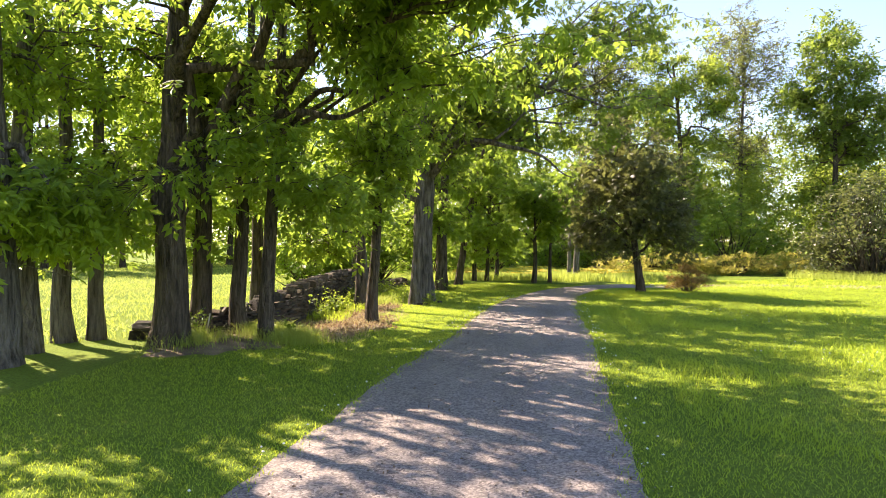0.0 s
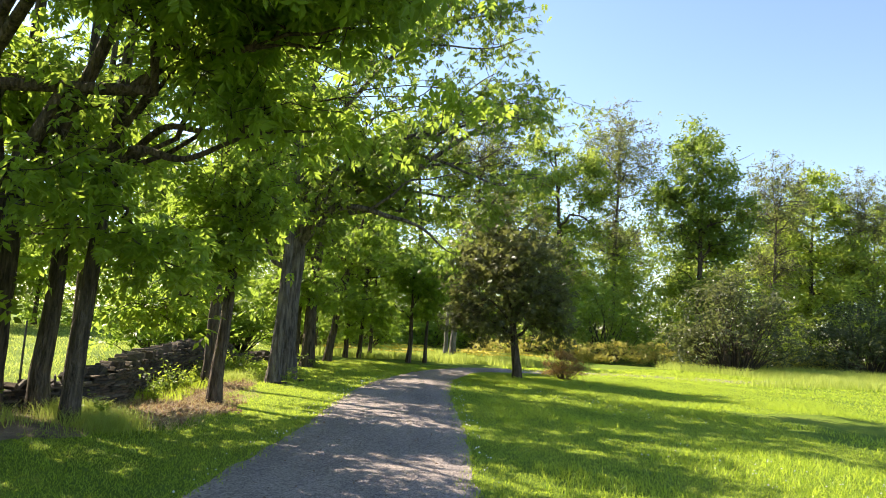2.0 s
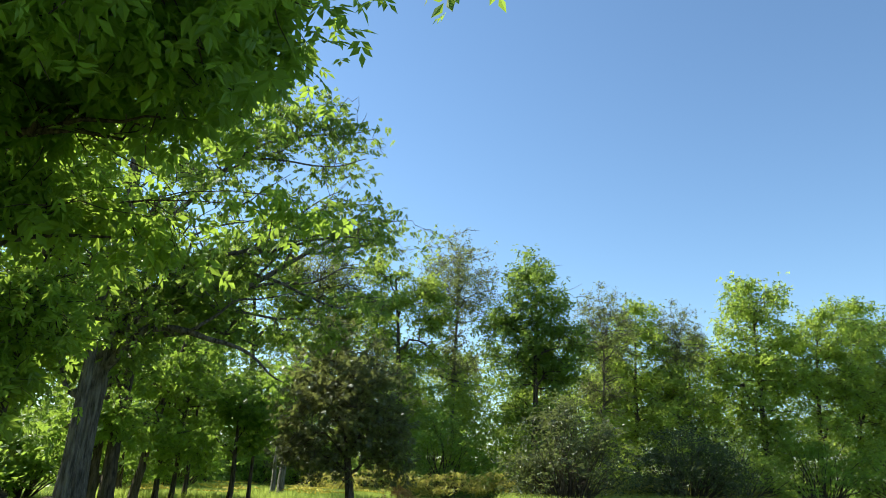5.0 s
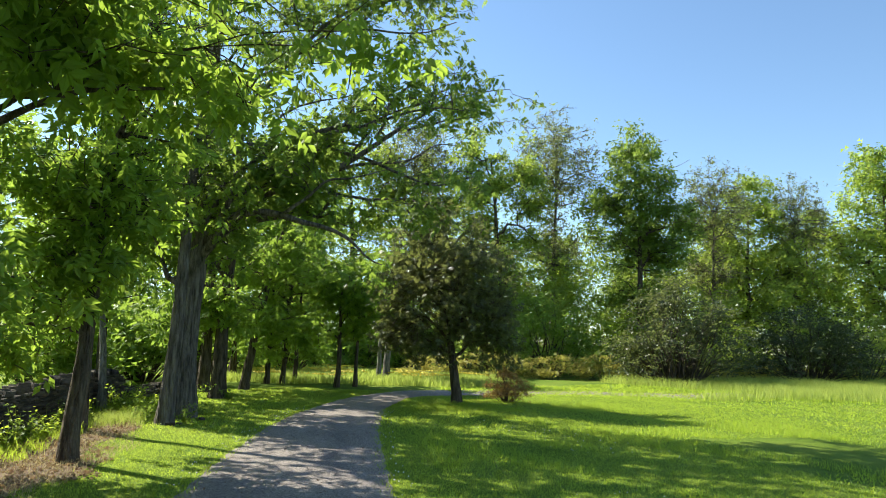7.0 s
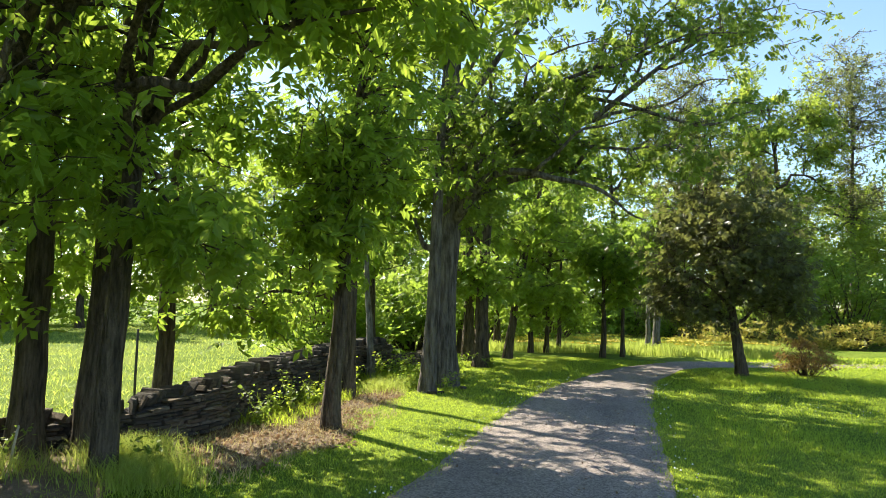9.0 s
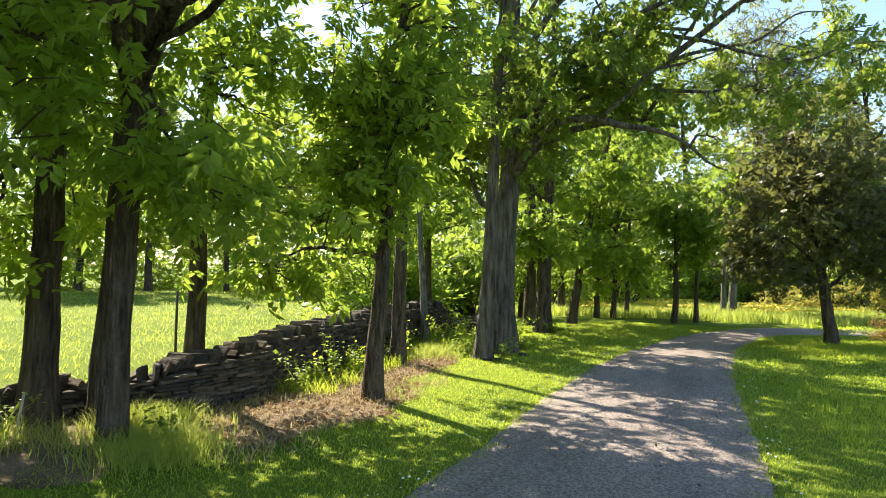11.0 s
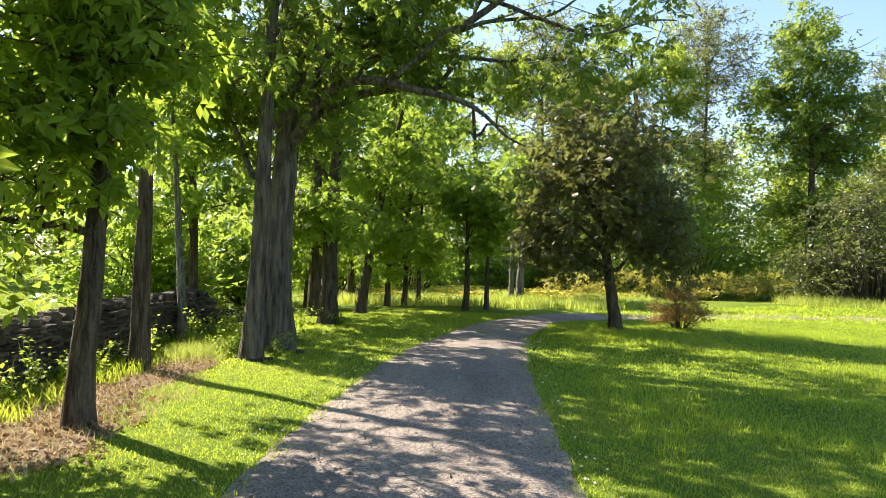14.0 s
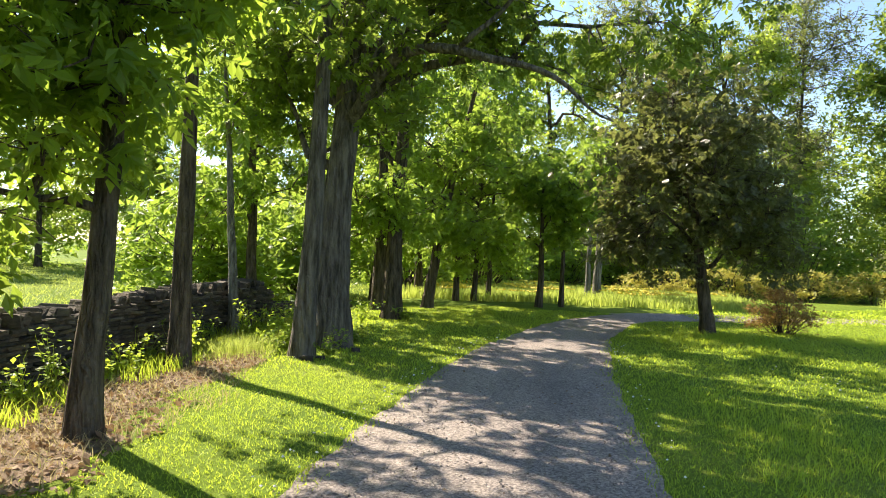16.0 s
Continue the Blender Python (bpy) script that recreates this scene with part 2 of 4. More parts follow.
def tube(points, radii, sides, wobble=0.0, seed=0):
    """Quads of a tapered tube through the points, closed by a tip."""
    pts = np.asarray(points, float)
    rad = np.asarray(radii, float)
    n = len(pts)
    tang = np.gradient(pts, axis=0)
    tang /= np.linalg.norm(tang, axis=1)[:, None] + 1e-9
    ref = np.where(np.abs(tang[:, 2:3]) > 0.9, np.array([[1.0, 0, 0]]), np.array([[0, 0, 1.0]]))
    u = np.cross(tang, ref)
    u /= np.linalg.norm(u, axis=1)[:, None] + 1e-9
    for i in range(1, n):
        u[i] = u[i - 1] - tang[i] * np.dot(u[i - 1], tang[i])
        u[i] /= np.linalg.norm(u[i]) + 1e-9
    w = np.cross(tang, u)
    ang = np.arange(sides) * 2 * np.pi / sides
    rr = np.repeat(rad[:, None], sides, 1)
    if wobble:
        r2 = np.random.default_rng(seed)
        ridge = r2.normal(0, 1, sides)
        rr = rr * (1 + wobble * (0.7 * ridge[None, :] + 0.6 * r2.normal(0, 1, (n, sides))))
    ring = pts[:, None, :] + rr[:, :, None] * (np.cos(ang)[None, :, None] * u[:, None, :] + np.sin(ang)[None, :, None] * w[:, None, :])
    co = ring.reshape(-1, 3)
    i, j = np.meshgrid(np.arange(n - 1), np.arange(sides), indexing="ij")
    a = i * sides + j
    b = i * sides + (j + 1) % sides
    return co, np.stack([a, b, b + sides, a + sides], -1).reshape(-1, 4)


def joined(pieces):
    """Several (points, faces) as one."""
    co, fa, k = [], [], 0
    for c, f in pieces:
        co.append(c)
        fa.append(f + k)
        k += len(c)
    return np.concatenate(co), np.concatenate(fa)


KITE = (np.array([[0, 0, 0], [-0.36, 0.45, 0.07], [0, 1, -0.05], [0.36, 0.45, 0.07]]), np.array([[0, 2, 1], [0, 3, 2]]))
SPRAY = (np.array([[0, 0, 0], [-0.42, 0.25, 0.1], [-0.12, 0.5, -0.08], [-0.3, 0.85, 0.0], [0.1, 1.0, -0.1], [0.45, 0.55, 0.12], [0.1, 0.35, 0.0]]),
         np.array([[0, 2, 1], [2, 4, 3], [0, 6, 5]]))


def leafy(stem, pairs, length, width, spread):
    """A hanging sprig: leaflets in pairs along a stem and one at its end, each folded along its rib."""
    co, fa = [], []
    for k in range(2 * pairs + 1):
        y0 = stem * (k // 2 + 1) / (pairs + 1) if k < 2 * pairs else stem
        ang = (spread - 0.12 * (k // 2)) * (1 if k % 2 else -1) if k < 2 * pairs else 0.0
        d, q = np.array([math.sin(ang), math.cos(ang), -0.22]), np.array([math.cos(ang), -math.sin(ang), 0.0])
        b = np.array([0, y0, 0.0])
        n0 = len(co)
        co += [b, b + d * length * 0.45 - q * width * 0.5 + (0, 0, 0.05), b + d * length, b + d * length * 0.45 + q * width * 0.5 + (0, 0, 0.05)]
        fa += [[n0, n0 + 2, n0 + 1], [n0, n0 + 3, n0 + 2]]
    return np.array(co), np.array(fa)


SPRIG = leafy(0.55, 2, 0.5, 0.24, 1.05)
TWIGLET = leafy(0.6, 3, 0.42, 0.26, 1.15)


def leaf_field(centres, size, template, r, droop=0.55):
    """Leaves at the centres: each hangs outward and down by chance."""
    n = len(centres)
    tv, tf = template
    axis = r.normal(0, 1, (n, 3))
    axis[:, 2] = axis[:, 2] * 0.45 - droop
    axis /= np.linalg.norm(axis, axis=1)[:, None]
    side = np.cross(axis, r.normal(0, 0.55, (n, 3)) + np.array([0, 0, 1.0]))
    side /= np.linalg.norm(side, axis=1)[:, None] + 1e-9
    nor = np.cross(side, axis)
    s = size * r.uniform(0.65, 1.35, n)
    co = centres[:, None, :] + s[:, None, None] * (tv[None, :, 0, None] * side[:, None] + tv[None, :, 1, None] * axis[:, None] + tv[None, :, 2, None] * nor[:, None])
    faces = tf[None] + (np.arange(n) * len(tv))[:, None, None]
    return co.reshape(-1, 3), faces.reshape(-1, 3)


def bent(a, b, r, sag=0.0, kink=0.12, n=6):
    """A crooked line from a to b."""
    a, b = np.asarray(a, float), np.asarray(b, float)
    s = np.linspace(0, 1, n)[:, None]
    p = a + (b - a) * s
    d = np.linalg.norm(b - a)
    k = r.normal(0, kink * d * 0.35, (n, 3))
    k[0] = k[-1] = 0
    p = p + k * np.sin(s * np.pi)
    p[:, 2] += (sag * d * np.sin(s[:, 0] * np.pi))
    return p


def make_tree(name, label, category, base, height, radius, blobs, leaves, leaf_size, leaf_mat, bark, seed, template=KITE, limbs=6,
              lean=(0, 0), fork=0.35, spread=0.42, cluster=None, extra_limbs=(), droop=0.75, sides=14, group="", trunk_bits=18, tight=None, gap=-0.02, flare=0.32, flat=0.42, twig=0.03):
    """A tree: trunk with root flare, main limbs, twigs and a crown of leaves in clumps. blobs: ellipsoids of the crown from the base."""
    r = np.random.default_rng(seed)
    root = new(name)
    root.location = base
    tagged(root, label, category, group)
    # trunk
    zz = np.linspace(0, 1, trunk_bits) ** 1.25
    tp = np.array([lean[0] * zz ** 1.2, lean[1] * zz ** 1.2, height * 0.8 * zz]).T
    tp[1:, :2] += np.cumsum(r.normal(0, radius * 0.09, (trunk_bits - 1, 2)), axis=0)
    z = tp[:, 2]
    tr = radius * (1.0 - 0.8 * zz) * (1 + flare * np.exp(-z / 0.2) + 0.1 * np.exp(-z / 0.8))
    tp[0, 2] -= 0.12
    co, fa = tube(tp, tr, sides, 0.035, seed)
    link_mesh("trunk", co, fa, bark, root, smooth=True)
    # clump centres
    total = sum(b[6] if len(b) > 6 else 1 for b in blobs)
    n_clump = cluster or max(30, leaves // (22 if len(template[0]) > 12 else 60))
    cents = []
    for b in blobs:
        k = int(n_clump * (b[6] if len(b) > 6 else 1) / total)
        v = r.normal(0, 1, (k * 2, 3))
        v /= np.linalg.norm(v, axis=1)[:, None]
        v *= (r.uniform(0, 1, k * 2) ** (1 / 2.3))[:, None]
        v *= 1 + 0.16 * r.normal(0, 1, (k * 2, 1))
        p = v * np.array(b[3:6]) + np.array(b[:3])
        keep = [q for q in p if noise.noise(Vector(q * 0.55) + Vector((seed * 3.1, 0, 0))) > gap]
        cents += keep[:k]
    cents = np.array(cents)
    # main limbs towards groups of clumps
    k = min(limbs, len(cents))
    seeds = cents[r.choice(len(cents), k, replace=False)]
    for _ in range(4):
        who = np.argmin(((cents[:, None] - seeds[None]) ** 2).sum(-1), 1)
        seeds = np.array([cents[who == i].mean(0) if (who == i).any() else seeds[i] for i in range(k)])
    limb_paths = [(tp[int(trunk_bits * 0.4):], tr[int(trunk_bits * 0.4):])]
    for i in range(k):
        g = seeds[i]
        hd = math.hypot(g[0] - lean[0] * 0.5, g[1] - lean[1] * 0.5)
        zs = min(max(g[2] - 0.75 * hd, height * fork), height * 0.72)
        j = int(np.argmin(abs(z - zs)))
        end = g + (g - tp[j]) * 0.06
        path = bent(tp[j], end, r, 0.10, 0.16, 9)
        rad = np.linspace(max(tr[j] * spread, 0.018), 0.008, 9)
        limb_paths.append((path, rad))
        co, fa = tube(path, rad, 7, 0.03, seed + i)
        link_mesh("limb", co, fa, bark, root, smooth=True)
    for i, (line, r0) in enumerate(extra_limbs):
        line = np.array(line, float)
        s = np.linspace(0, len(line) - 1, 22)
        path = np.array([[np.interp(q, np.arange(len(line)), line[:, c]) for c in range(3)] for q in s])
        path[1:-1] += r.normal(0, 0.04, (20, 3)) + 0.09 * np.sin(s[1:-1, None] * 3.7 + r.uniform(0, 6, 3))
        for _ in range(3):
            path[1:-1] = 0.25 * path[:-2] + 0.5 * path[1:-1] + 0.25 * path[2:]
        rad = np.linspace(r0, 0.012, 22)
        limb_paths.append((path, rad))
        co, fa = tube(path, rad, 8, 0.04, seed + 60 + i)
        link_mesh("limb", co, fa, bark, root, smooth=True)
    # twigs to the clumps
    pool = np.concatenate([p[len(p) // 3:] for p, _ in limb_paths])
    prad = np.concatenate([q[len(q) // 3:] for _, q in limb_paths])
    bits = []
    spray = tight or np.mean([min(b[3:6]) for b in blobs]) * 0.12 + leaf_size * 0.6
    starts = np.empty_like(cents)
    for i, c in enumerate(cents):
        d = np.linalg.norm(pool - c, axis=1) + 0.5 * np.maximum(0, pool[:, 2] - c[2])
        j = int(np.argmin(d))
        starts[i] = pool[j]
        bits.append(tube(bent(pool[j], c, r, 0.06, 0.2, 5), np.linspace(min(twig, prad[j] * 0.6), twig * 0.2, 5), 4))
        for _ in range(2):
            tip = c + r.normal(0, 1, 3) * spray * np.array([1.3, 1.3, 0.8])
            bits.append(tube(bent(pool[j] + (c - pool[j]) * r.uniform(0.5, 0.9), tip, r, 0.04, 0.2, 4), np.linspace(twig * 0.35, twig * 0.12, 4), 3))
    co, fa = joined(bits)
    tagged(link_mesh("twig_mass", co, fa, bark, root, smooth=True), "", "", "", "stuff")
    # leaves
    which = r.integers(0, len(cents), leaves)
    along = r.uniform(0.7, 1.1, (leaves, 1)) ** 0.7
    p = starts[which] * (1 - along) + cents[which] * along + r.normal(0, 1, (leaves, 3)) * spray * np.array([1.0, 1.0, flat])
    p = p[p[:, 2] > 0.12]
    co, fa = leaf_field(p, leaf_size, template, r, droop)
    link_mesh("crown", co, fa, leaf_mat, root)
    return root


def blades(name, pts, height, width, material, r, lean=0.35, kind="stuff", label="", category="grass"):
    """Grass: one narrow triangle a blade, bent over by chance."""
    n = len(pts)
    a = r.uniform(0, 2 * np.pi, n)
    h = height * r.uniform(0.5, 1.3, n)
    side = np.stack([np.cos(a), np.sin(a), np.zeros(n)], 1) * (width * r.uniform(0.7, 1.3, n))[:, None] * 0.5
    tilt = r.normal(0, lean, (n, 2)) * h[:, None]
    tip = pts + np.column_stack([tilt, h])
    mid = pts + np.column_stack([tilt * 0.3, h * 0.55])
    co = np.stack([pts - side, pts + side, mid + side * 0.7, mid - side * 0.7, tip], 1).reshape(-1, 3)
    k = (np.arange(n) * 5)[:, None, None]
    fa = (np.array([[0, 1, 2], [0, 2, 3], [3, 2, 4]])[None] + k).reshape(-1, 3)
    return tagged(link_mesh(name, co, fa, material), label, category, "", kind)


# ---- the lie of the land ----
EDGE_L = [(-20, -1.7), (5.3, -1.25), (7, -1.15), (10, -1.0), (13.2, -0.66), (16, -0.58), (20, -0.3), (22.7, 0.1), (26.7, 1.05), (28.3, 1.6), (30.3, 2.65), (32, 4.5), (33, 7.0), (34, 12.0)]
EDGE_R = [(-20, 1.1), (5.6, 1.38), (8, 1.45), (10.6, 1.58), (14, 1.78), (17, 1.82), (20, 1.92), (22.2, 2.12), (24.4, 2.32), (26, 2.72), (28, 3.2), (29, 3.9), (30, 6.0), (31, 10.0)]


def edge(table, y):
    return np.interp(y, [q[0] for q in table], [q[1] for q in table])


def off_path(x, y):
    """Metres outside the gravel (negative on it)."""
    d = np.maximum(edge(EDGE_L, y) - x, x - edge(EDGE_R, y))
    return np.where(y > 34, 3.0, d)


def land(x, y):
    """Height of the ground."""
    x, y = np.asarray(x, float), np.asarray(y, float)
    d = np.clip(off_path(x, y) / 3.0, 0, 1)
    far = np.clip((np.hypot(x, y - 12) - 60) / 200, 0, 1)
    return d * (0.05 * np.sin(x * 0.7 + 1.3) * np.sin(y * 0.45) + 0.025 * np.sin(x * 1.9) * np.cos(y * 1.3)) + far * 1.5 * np.sin(x * 0.011) * np.cos(y * 0.009)


def graded(lo, hi, fine_lo, fine_hi, step):
    fine = np.arange(fine_lo, fine_hi + step, step)
    out = np.geomspace(1, max(abs(lo - fine_lo), abs(hi - fine_hi)), 26)
    return np.concatenate([(fine_lo - out[out <= fine_lo - lo])[::-1], fine, fine[-1] + out[out <= hi - fine_hi]])


gx, gy = graded(-900, 900, -14, 22, 0.4), graded(-900, 900, -4, 48, 0.4)
GX, GY = np.meshgrid(gx, gy)
i, j = np.meshgrid(np.arange(len(gy) - 1), np.arange(len(gx) - 1), indexing="ij")
a = i * len(gx) + j
ground = link_mesh("ground", np.stack([GX, GY, land(GX, GY)], -1).reshape(-1, 3), np.stack([a, a + 1, a + 1 + len(gx), a + len(gx)], -1).reshape(-1, 4), TURF, smooth=True)
tagged(ground, "uneven green turf reaching to the woods", "ground", "", "structure")

# gravel drive: a slightly crowned sheet with ragged edges
ys = np.concatenate([np.arange(-20, 31.0, 0.25)])
rows = []
for q in ys:
    l, r_ = float(edge(EDGE_L, q)), float(edge(EDGE_R, q))
    l += 0.07 * noise.noise(Vector((q * 1.7, 0, 3))) + 0.05 * noise.noise(Vector((q * 6.0, 2, 3)))
    r_ += 0.07 * noise.noise(Vector((q * 1.7, 9, 3))) + 0.05 * noise.noise(Vector((q * 6.0, 5, 3)))
    s = np.linspace(0, 1, 13)
    rows.append(np.stack([l + (r_ - l) * s, np.full(13, q), 0.004 + 0.03 * np.sin(s * np.pi) ** 0.7 + 0.004 * np.sin(s * 40 + q * 5)], -1))
rows = np.array(rows)
n = len(rows)
i, j = np.meshgrid(np.arange(n - 1), np.arange(12), indexing="ij")
a = i * 13 + j
drive = link_mesh("gravel_drive", rows.reshape(-1, 3), np.stack([a, a + 1, a + 14, a + 13], -1).reshape(-1, 4), GRAVEL, smooth=True)
tagged(drive, "grey compacted gravel drive curving out of sight", "path", "", "structure")
# the far stretch, turned across the view behind the bronze tree
s = np.linspace(0, 1, 40)
far_mid = np.stack([3.2 + 30 * s, 29.8 + 3.6 * np.sqrt(s) + 1.5 * s], -1)
bits = []
for w in (-1.0, -0.5, 0, 0.5, 1.0):
    bits.append(np.stack([far_mid[:, 0] - 0.35 * w, far_mid[:, 1] + 1.15 * w, land(far_mid[:, 0] - 0.35 * w, far_mid[:, 1] + 1.15 * w) + 0.012 + 0.015 * (1 - abs(w))], -1))
co = np.stack(bits, 1).reshape(-1, 3)
i, j = np.meshgrid(np.arange(39), np.arange(4), indexing="ij")
a = i * 5 + j
far_drive = link_mesh("gravel_drive_bend", co, np.stack([a, a + 1, a + 6, a + 5], -1).reshape(-1, 4), GRAVEL, smooth=True)
tagged(far_drive, "pale gravel drive after its bend", "path", "", "structure")


# ---- the row of trees along the wall ----
def at(x, y):
    return (x, y, float(land(x, y)))


ROW = "trees along the stone wall"
# big forked maple
make_tree("maple_tree", "large forked maple with furrowed dark bark beside the drive", "tree", at(-4.73, 11.4), 12.0, 0.25,
          [(-0.9, -0.9, 2.1, 1.2, 1.3, 0.7, 0.12), (1.2, -0.6, 2.8, 1.2, 1.4, 0.8, 0.14), (0.2, 0.8, 4.6, 2.6, 2.0, 1.2, 0.22), (3.0, -1.9, 5.6, 2.6, 2.4, 1.2, 1.5), (0.3, 0, 8.3, 3.3, 3.2, 2.4, 0.2)], 4400, 0.28, MAPLE, BARK_BROWN, 3, SPRIG, 7,
          (0.3, 0.1), 0.2, 0.6, None, [([(0.05, 0, 1.9), (0.9, 0.0, 3.4), (1.8, -0.2, 5.2), (2.7, -0.5, 6.8)], 0.16), ([(0, 0, 1.7), (-0.25, 0.2, 3.4), (-0.1, 0.5, 6)], 0.14)], group=ROW, flare=0.4)
make_tree("maple_tree", "slim straight maple in front of the stone wall", "tree", at(-4.87, 12.8), 10.5, 0.17,
          [(-0.6, -0.3, 2.1, 1.4, 1.3, 0.8, 0.4), (-0.2, 0.4, 4.3, 1.9, 1.7, 1.2, 0.5), (0, 0, 7.4, 2.4, 2.4, 2.0, 0.15)], 850, 0.27, LIME, BARK_BROWN, 5, SPRIG, 5, (0.1, 0.1), 0.25, group=ROW)
make_tree("maple_tree", "slim dark maple close against the stone wall", "tree", at(-4.35, 13.05), 10.0, 0.14,
          [(0.3, 0.0, 2.6, 1.4, 1.3, 0.9, 0.3), (0.1, 0.2, 4.4, 1.7, 1.7, 1.2, 0.5), (0, 0, 7.0, 2.3, 2.3, 2.0, 0.15)], 900, 0.27, LIME, BARK_BROWN, 6, SPRIG, 5, (0.3, 0.1), 0.28, group=ROW)
make_tree("maple_tree", "dark maple with long low limbs reaching over the drive", "tree", at(-3.58, 12.33), 11.5, 0.122,
          [(0.5, -0.3, 2.4, 1.3, 1.2, 0.8, 0.12), (0.3, 0.3, 4.0, 1.9, 1.5, 0.9, 0.12), (2.6, -2.0, 5.1, 2.3, 2.3, 1.0, 1.2), (3.2, -1.3, 4.5, 1.8, 1.5, 0.8, 0.8), (3.2, -3.7, 5.7, 2.2, 2.0, 1.0, 1.1), (1.2, -0.8, 7.8, 3.4, 3.2, 1.6, 0.2)], 5800, 0.28, MAPLE, BARK_BROWN, 7, SPRIG, 6,
          (0.65, 0.1), 0.25, 0.5, None, [([(0.1, 0, 3.0), (0.8, -0.8, 3.5), (1.8, -1.2, 3.45), (3.1, -1.4, 3.75)], 0.075), ([(0.1, 0, 3.2), (1.0, -0.5, 3.9), (2.1, -0.8, 3.9), (3.3, -1.0, 4.3)], 0.06), ([(0.2, 0, 4.0), (1.4, -1.2, 5.0), (2.4, -2.6, 5.4), (3.4, -3.8, 5.6)], 0.06)], group=ROW, flare=0.2)
# clump of old trunks
for k, (x, y, rad) in enumerate(((-5.95, 9.35, 0.25), (-6.5, 10.6, 0.2), (-6.75, 11.85, 0.15), (-6.45, 12.25, 0.13))):
    make_tree("maple_tree", "old maple in a tight clump of trunks" if k < 2 else "slim maple in a tight clump of trunks", "tree", at(x, y), 11.0 - k * 0.5, rad,
              [(0.3, -0.5, 1.95 + 0.25 * k, 1.3, 1.2, 0.8, 0.45), (-0.2, 0.4, 4.6, 2.2, 1.9, 1.3, 0.5), (-0.3, 0, 7.8, 2.6, 2.6, 1.9, 0.15)], 1300 if k < 2 else 520, 0.28, MAPLE if k % 2 == 0 else LIME, BARK_GREY, 20 + k, SPRIG, 5, (-0.2 + 0.1 * k, 0), 0.25, group=ROW)
# tree behind the wall
make_tree("maple_tree", "slim maple standing behind the stone wall", "tree", at(-4.74, 15.0), 9.5, 0.13,
          [(-0.3, -0.4, 2.8, 1.5, 1.3, 0.7, 0.25), (-0.4, 0.0, 4.4, 2.2, 2.0, 1.1, 0.7), (0.0, 0.4, 7.0, 2.8, 2.6, 1.8, 0.6)], 1750, 0.27, LIME, BARK_BROWN, 9, SPRIG, 5, (0.1, 0.1), 0.25, group=ROW)
# young maple in the bare soil
make_tree("maple_tree", "young maple with drooping leaves in a bare soil patch", "tree", at(-2.5, 15.5), 8.0, 0.12,
          [(-0.75, -0.6, 1.55, 0.8, 0.5, 0.35, 0.12), (0.0, -0.2, 2.7, 0.9, 0.9, 0.7, 0.35), (0.15, -0.1, 4.1, 1.15, 1.15, 1.3, 0.8), (0.3, 0.1, 5.8, 1.4, 1.4, 1.4, 0.45)], 2300, 0.27, MAPLE, BARK_BROWN, 10, SPRIG, 6, (0.45, 0.2), 0.22, 0.42, 180, group=ROW, gap=-0.5)
make_tree("ash_tree", "slender tree with ridged bark beside the wall", "tree", at(-3.55, 18.95), 9.0, 0.135,
          [(-0.3, 0.2, 5.0, 1.3, 1.3, 1.0, 0.5), (-0.3, 0, 7.2, 2.2, 2.2, 1.8, 0.8)], 950, 0.26, LIME, BARK_BROWN, 11, TWIGLET, 5, (-0.1, 0.2), 0.35, group=ROW)
make_tree("ash_tree", "thin pale leaning tree by the stone wall", "tree", at(-3.98, 21.6), 6.5, 0.085,
          [(-0.2, 0.2, 4.4, 1.3, 1.3, 1.2)], 900, 0.24, LIME, BARK_PALE, 12, TWIGLET, 4, (-0.5, 0.3), 0.35, group=ROW)
# old trees
make_tree("oak_tree", "tall old tree with deeply furrowed grey bark", "tree", at(-2.32, 20.1), 12.5, 0.15,
          [(0.1, 0.2, 5.4, 2.0, 2.0, 1.5), (0.3, 0, 8.6, 2.6, 2.6, 2.4, 0.6)], 1100, 0.24, OAK, BARK_GREY, 13, TWIGLET, 6, (0.15, 0.4), 0.4, group=ROW)
make_tree("oak_tree", "massive old tree with grey bark and spreading limbs", "tree", at(-2.25, 21.4), 14.0, 0.27,
          [(-0.4, 0.5, 4.6, 2.4, 2.2, 1.3, 0.8), (2.2, -0.2, 5.3, 2.2, 2.0, 1.1, 0.7), (4.4, -0.8, 6.6, 2.2, 2.0, 1.2, 0.3), (0.5, 0, 9.3, 3.6, 3.4, 3.0, 0.45), (3.6, -0.4, 4.9, 1.9, 1.6, 0.6, 0.25), (5.6, -0.4, 5.6, 1.6, 1.6, 0.8, 0.2)], 4300, 0.22, OAK, BARK_GREY, 14, TWIGLET, 8, (0.05, 0.4), 0.26, 0.5, None,
          [([(0.1, 0, 3.5), (0.9, -0.7, 4.35), (2.2, -1.2, 4.4), (3.2, -1.2, 3.95), (4.1, -1.0, 3.4)], 0.115), ([(0.2, 0, 5.0), (2.2, -0.5, 6.2), (4.2, -0.8, 6.8), (5.8, -0.9, 7.0)], 0.07), ([(2.0, -1.15, 4.4), (2.8, -1.5, 5.0), (3.9, -1.6, 5.3)], 0.04), ([(2.6, -0.55, 6.2), (4.0, -0.5, 5.6), (5.4, -0.4, 5.4), (6.6, -0.4, 5.6)], 0.045), ([(0.1, 0, 2.6), (-0.6, 0.3, 3.2), (-1.4, 0.4, 4.4)], 0.10)], flare=0.16, group=ROW, gap=0.02, twig=0.035)
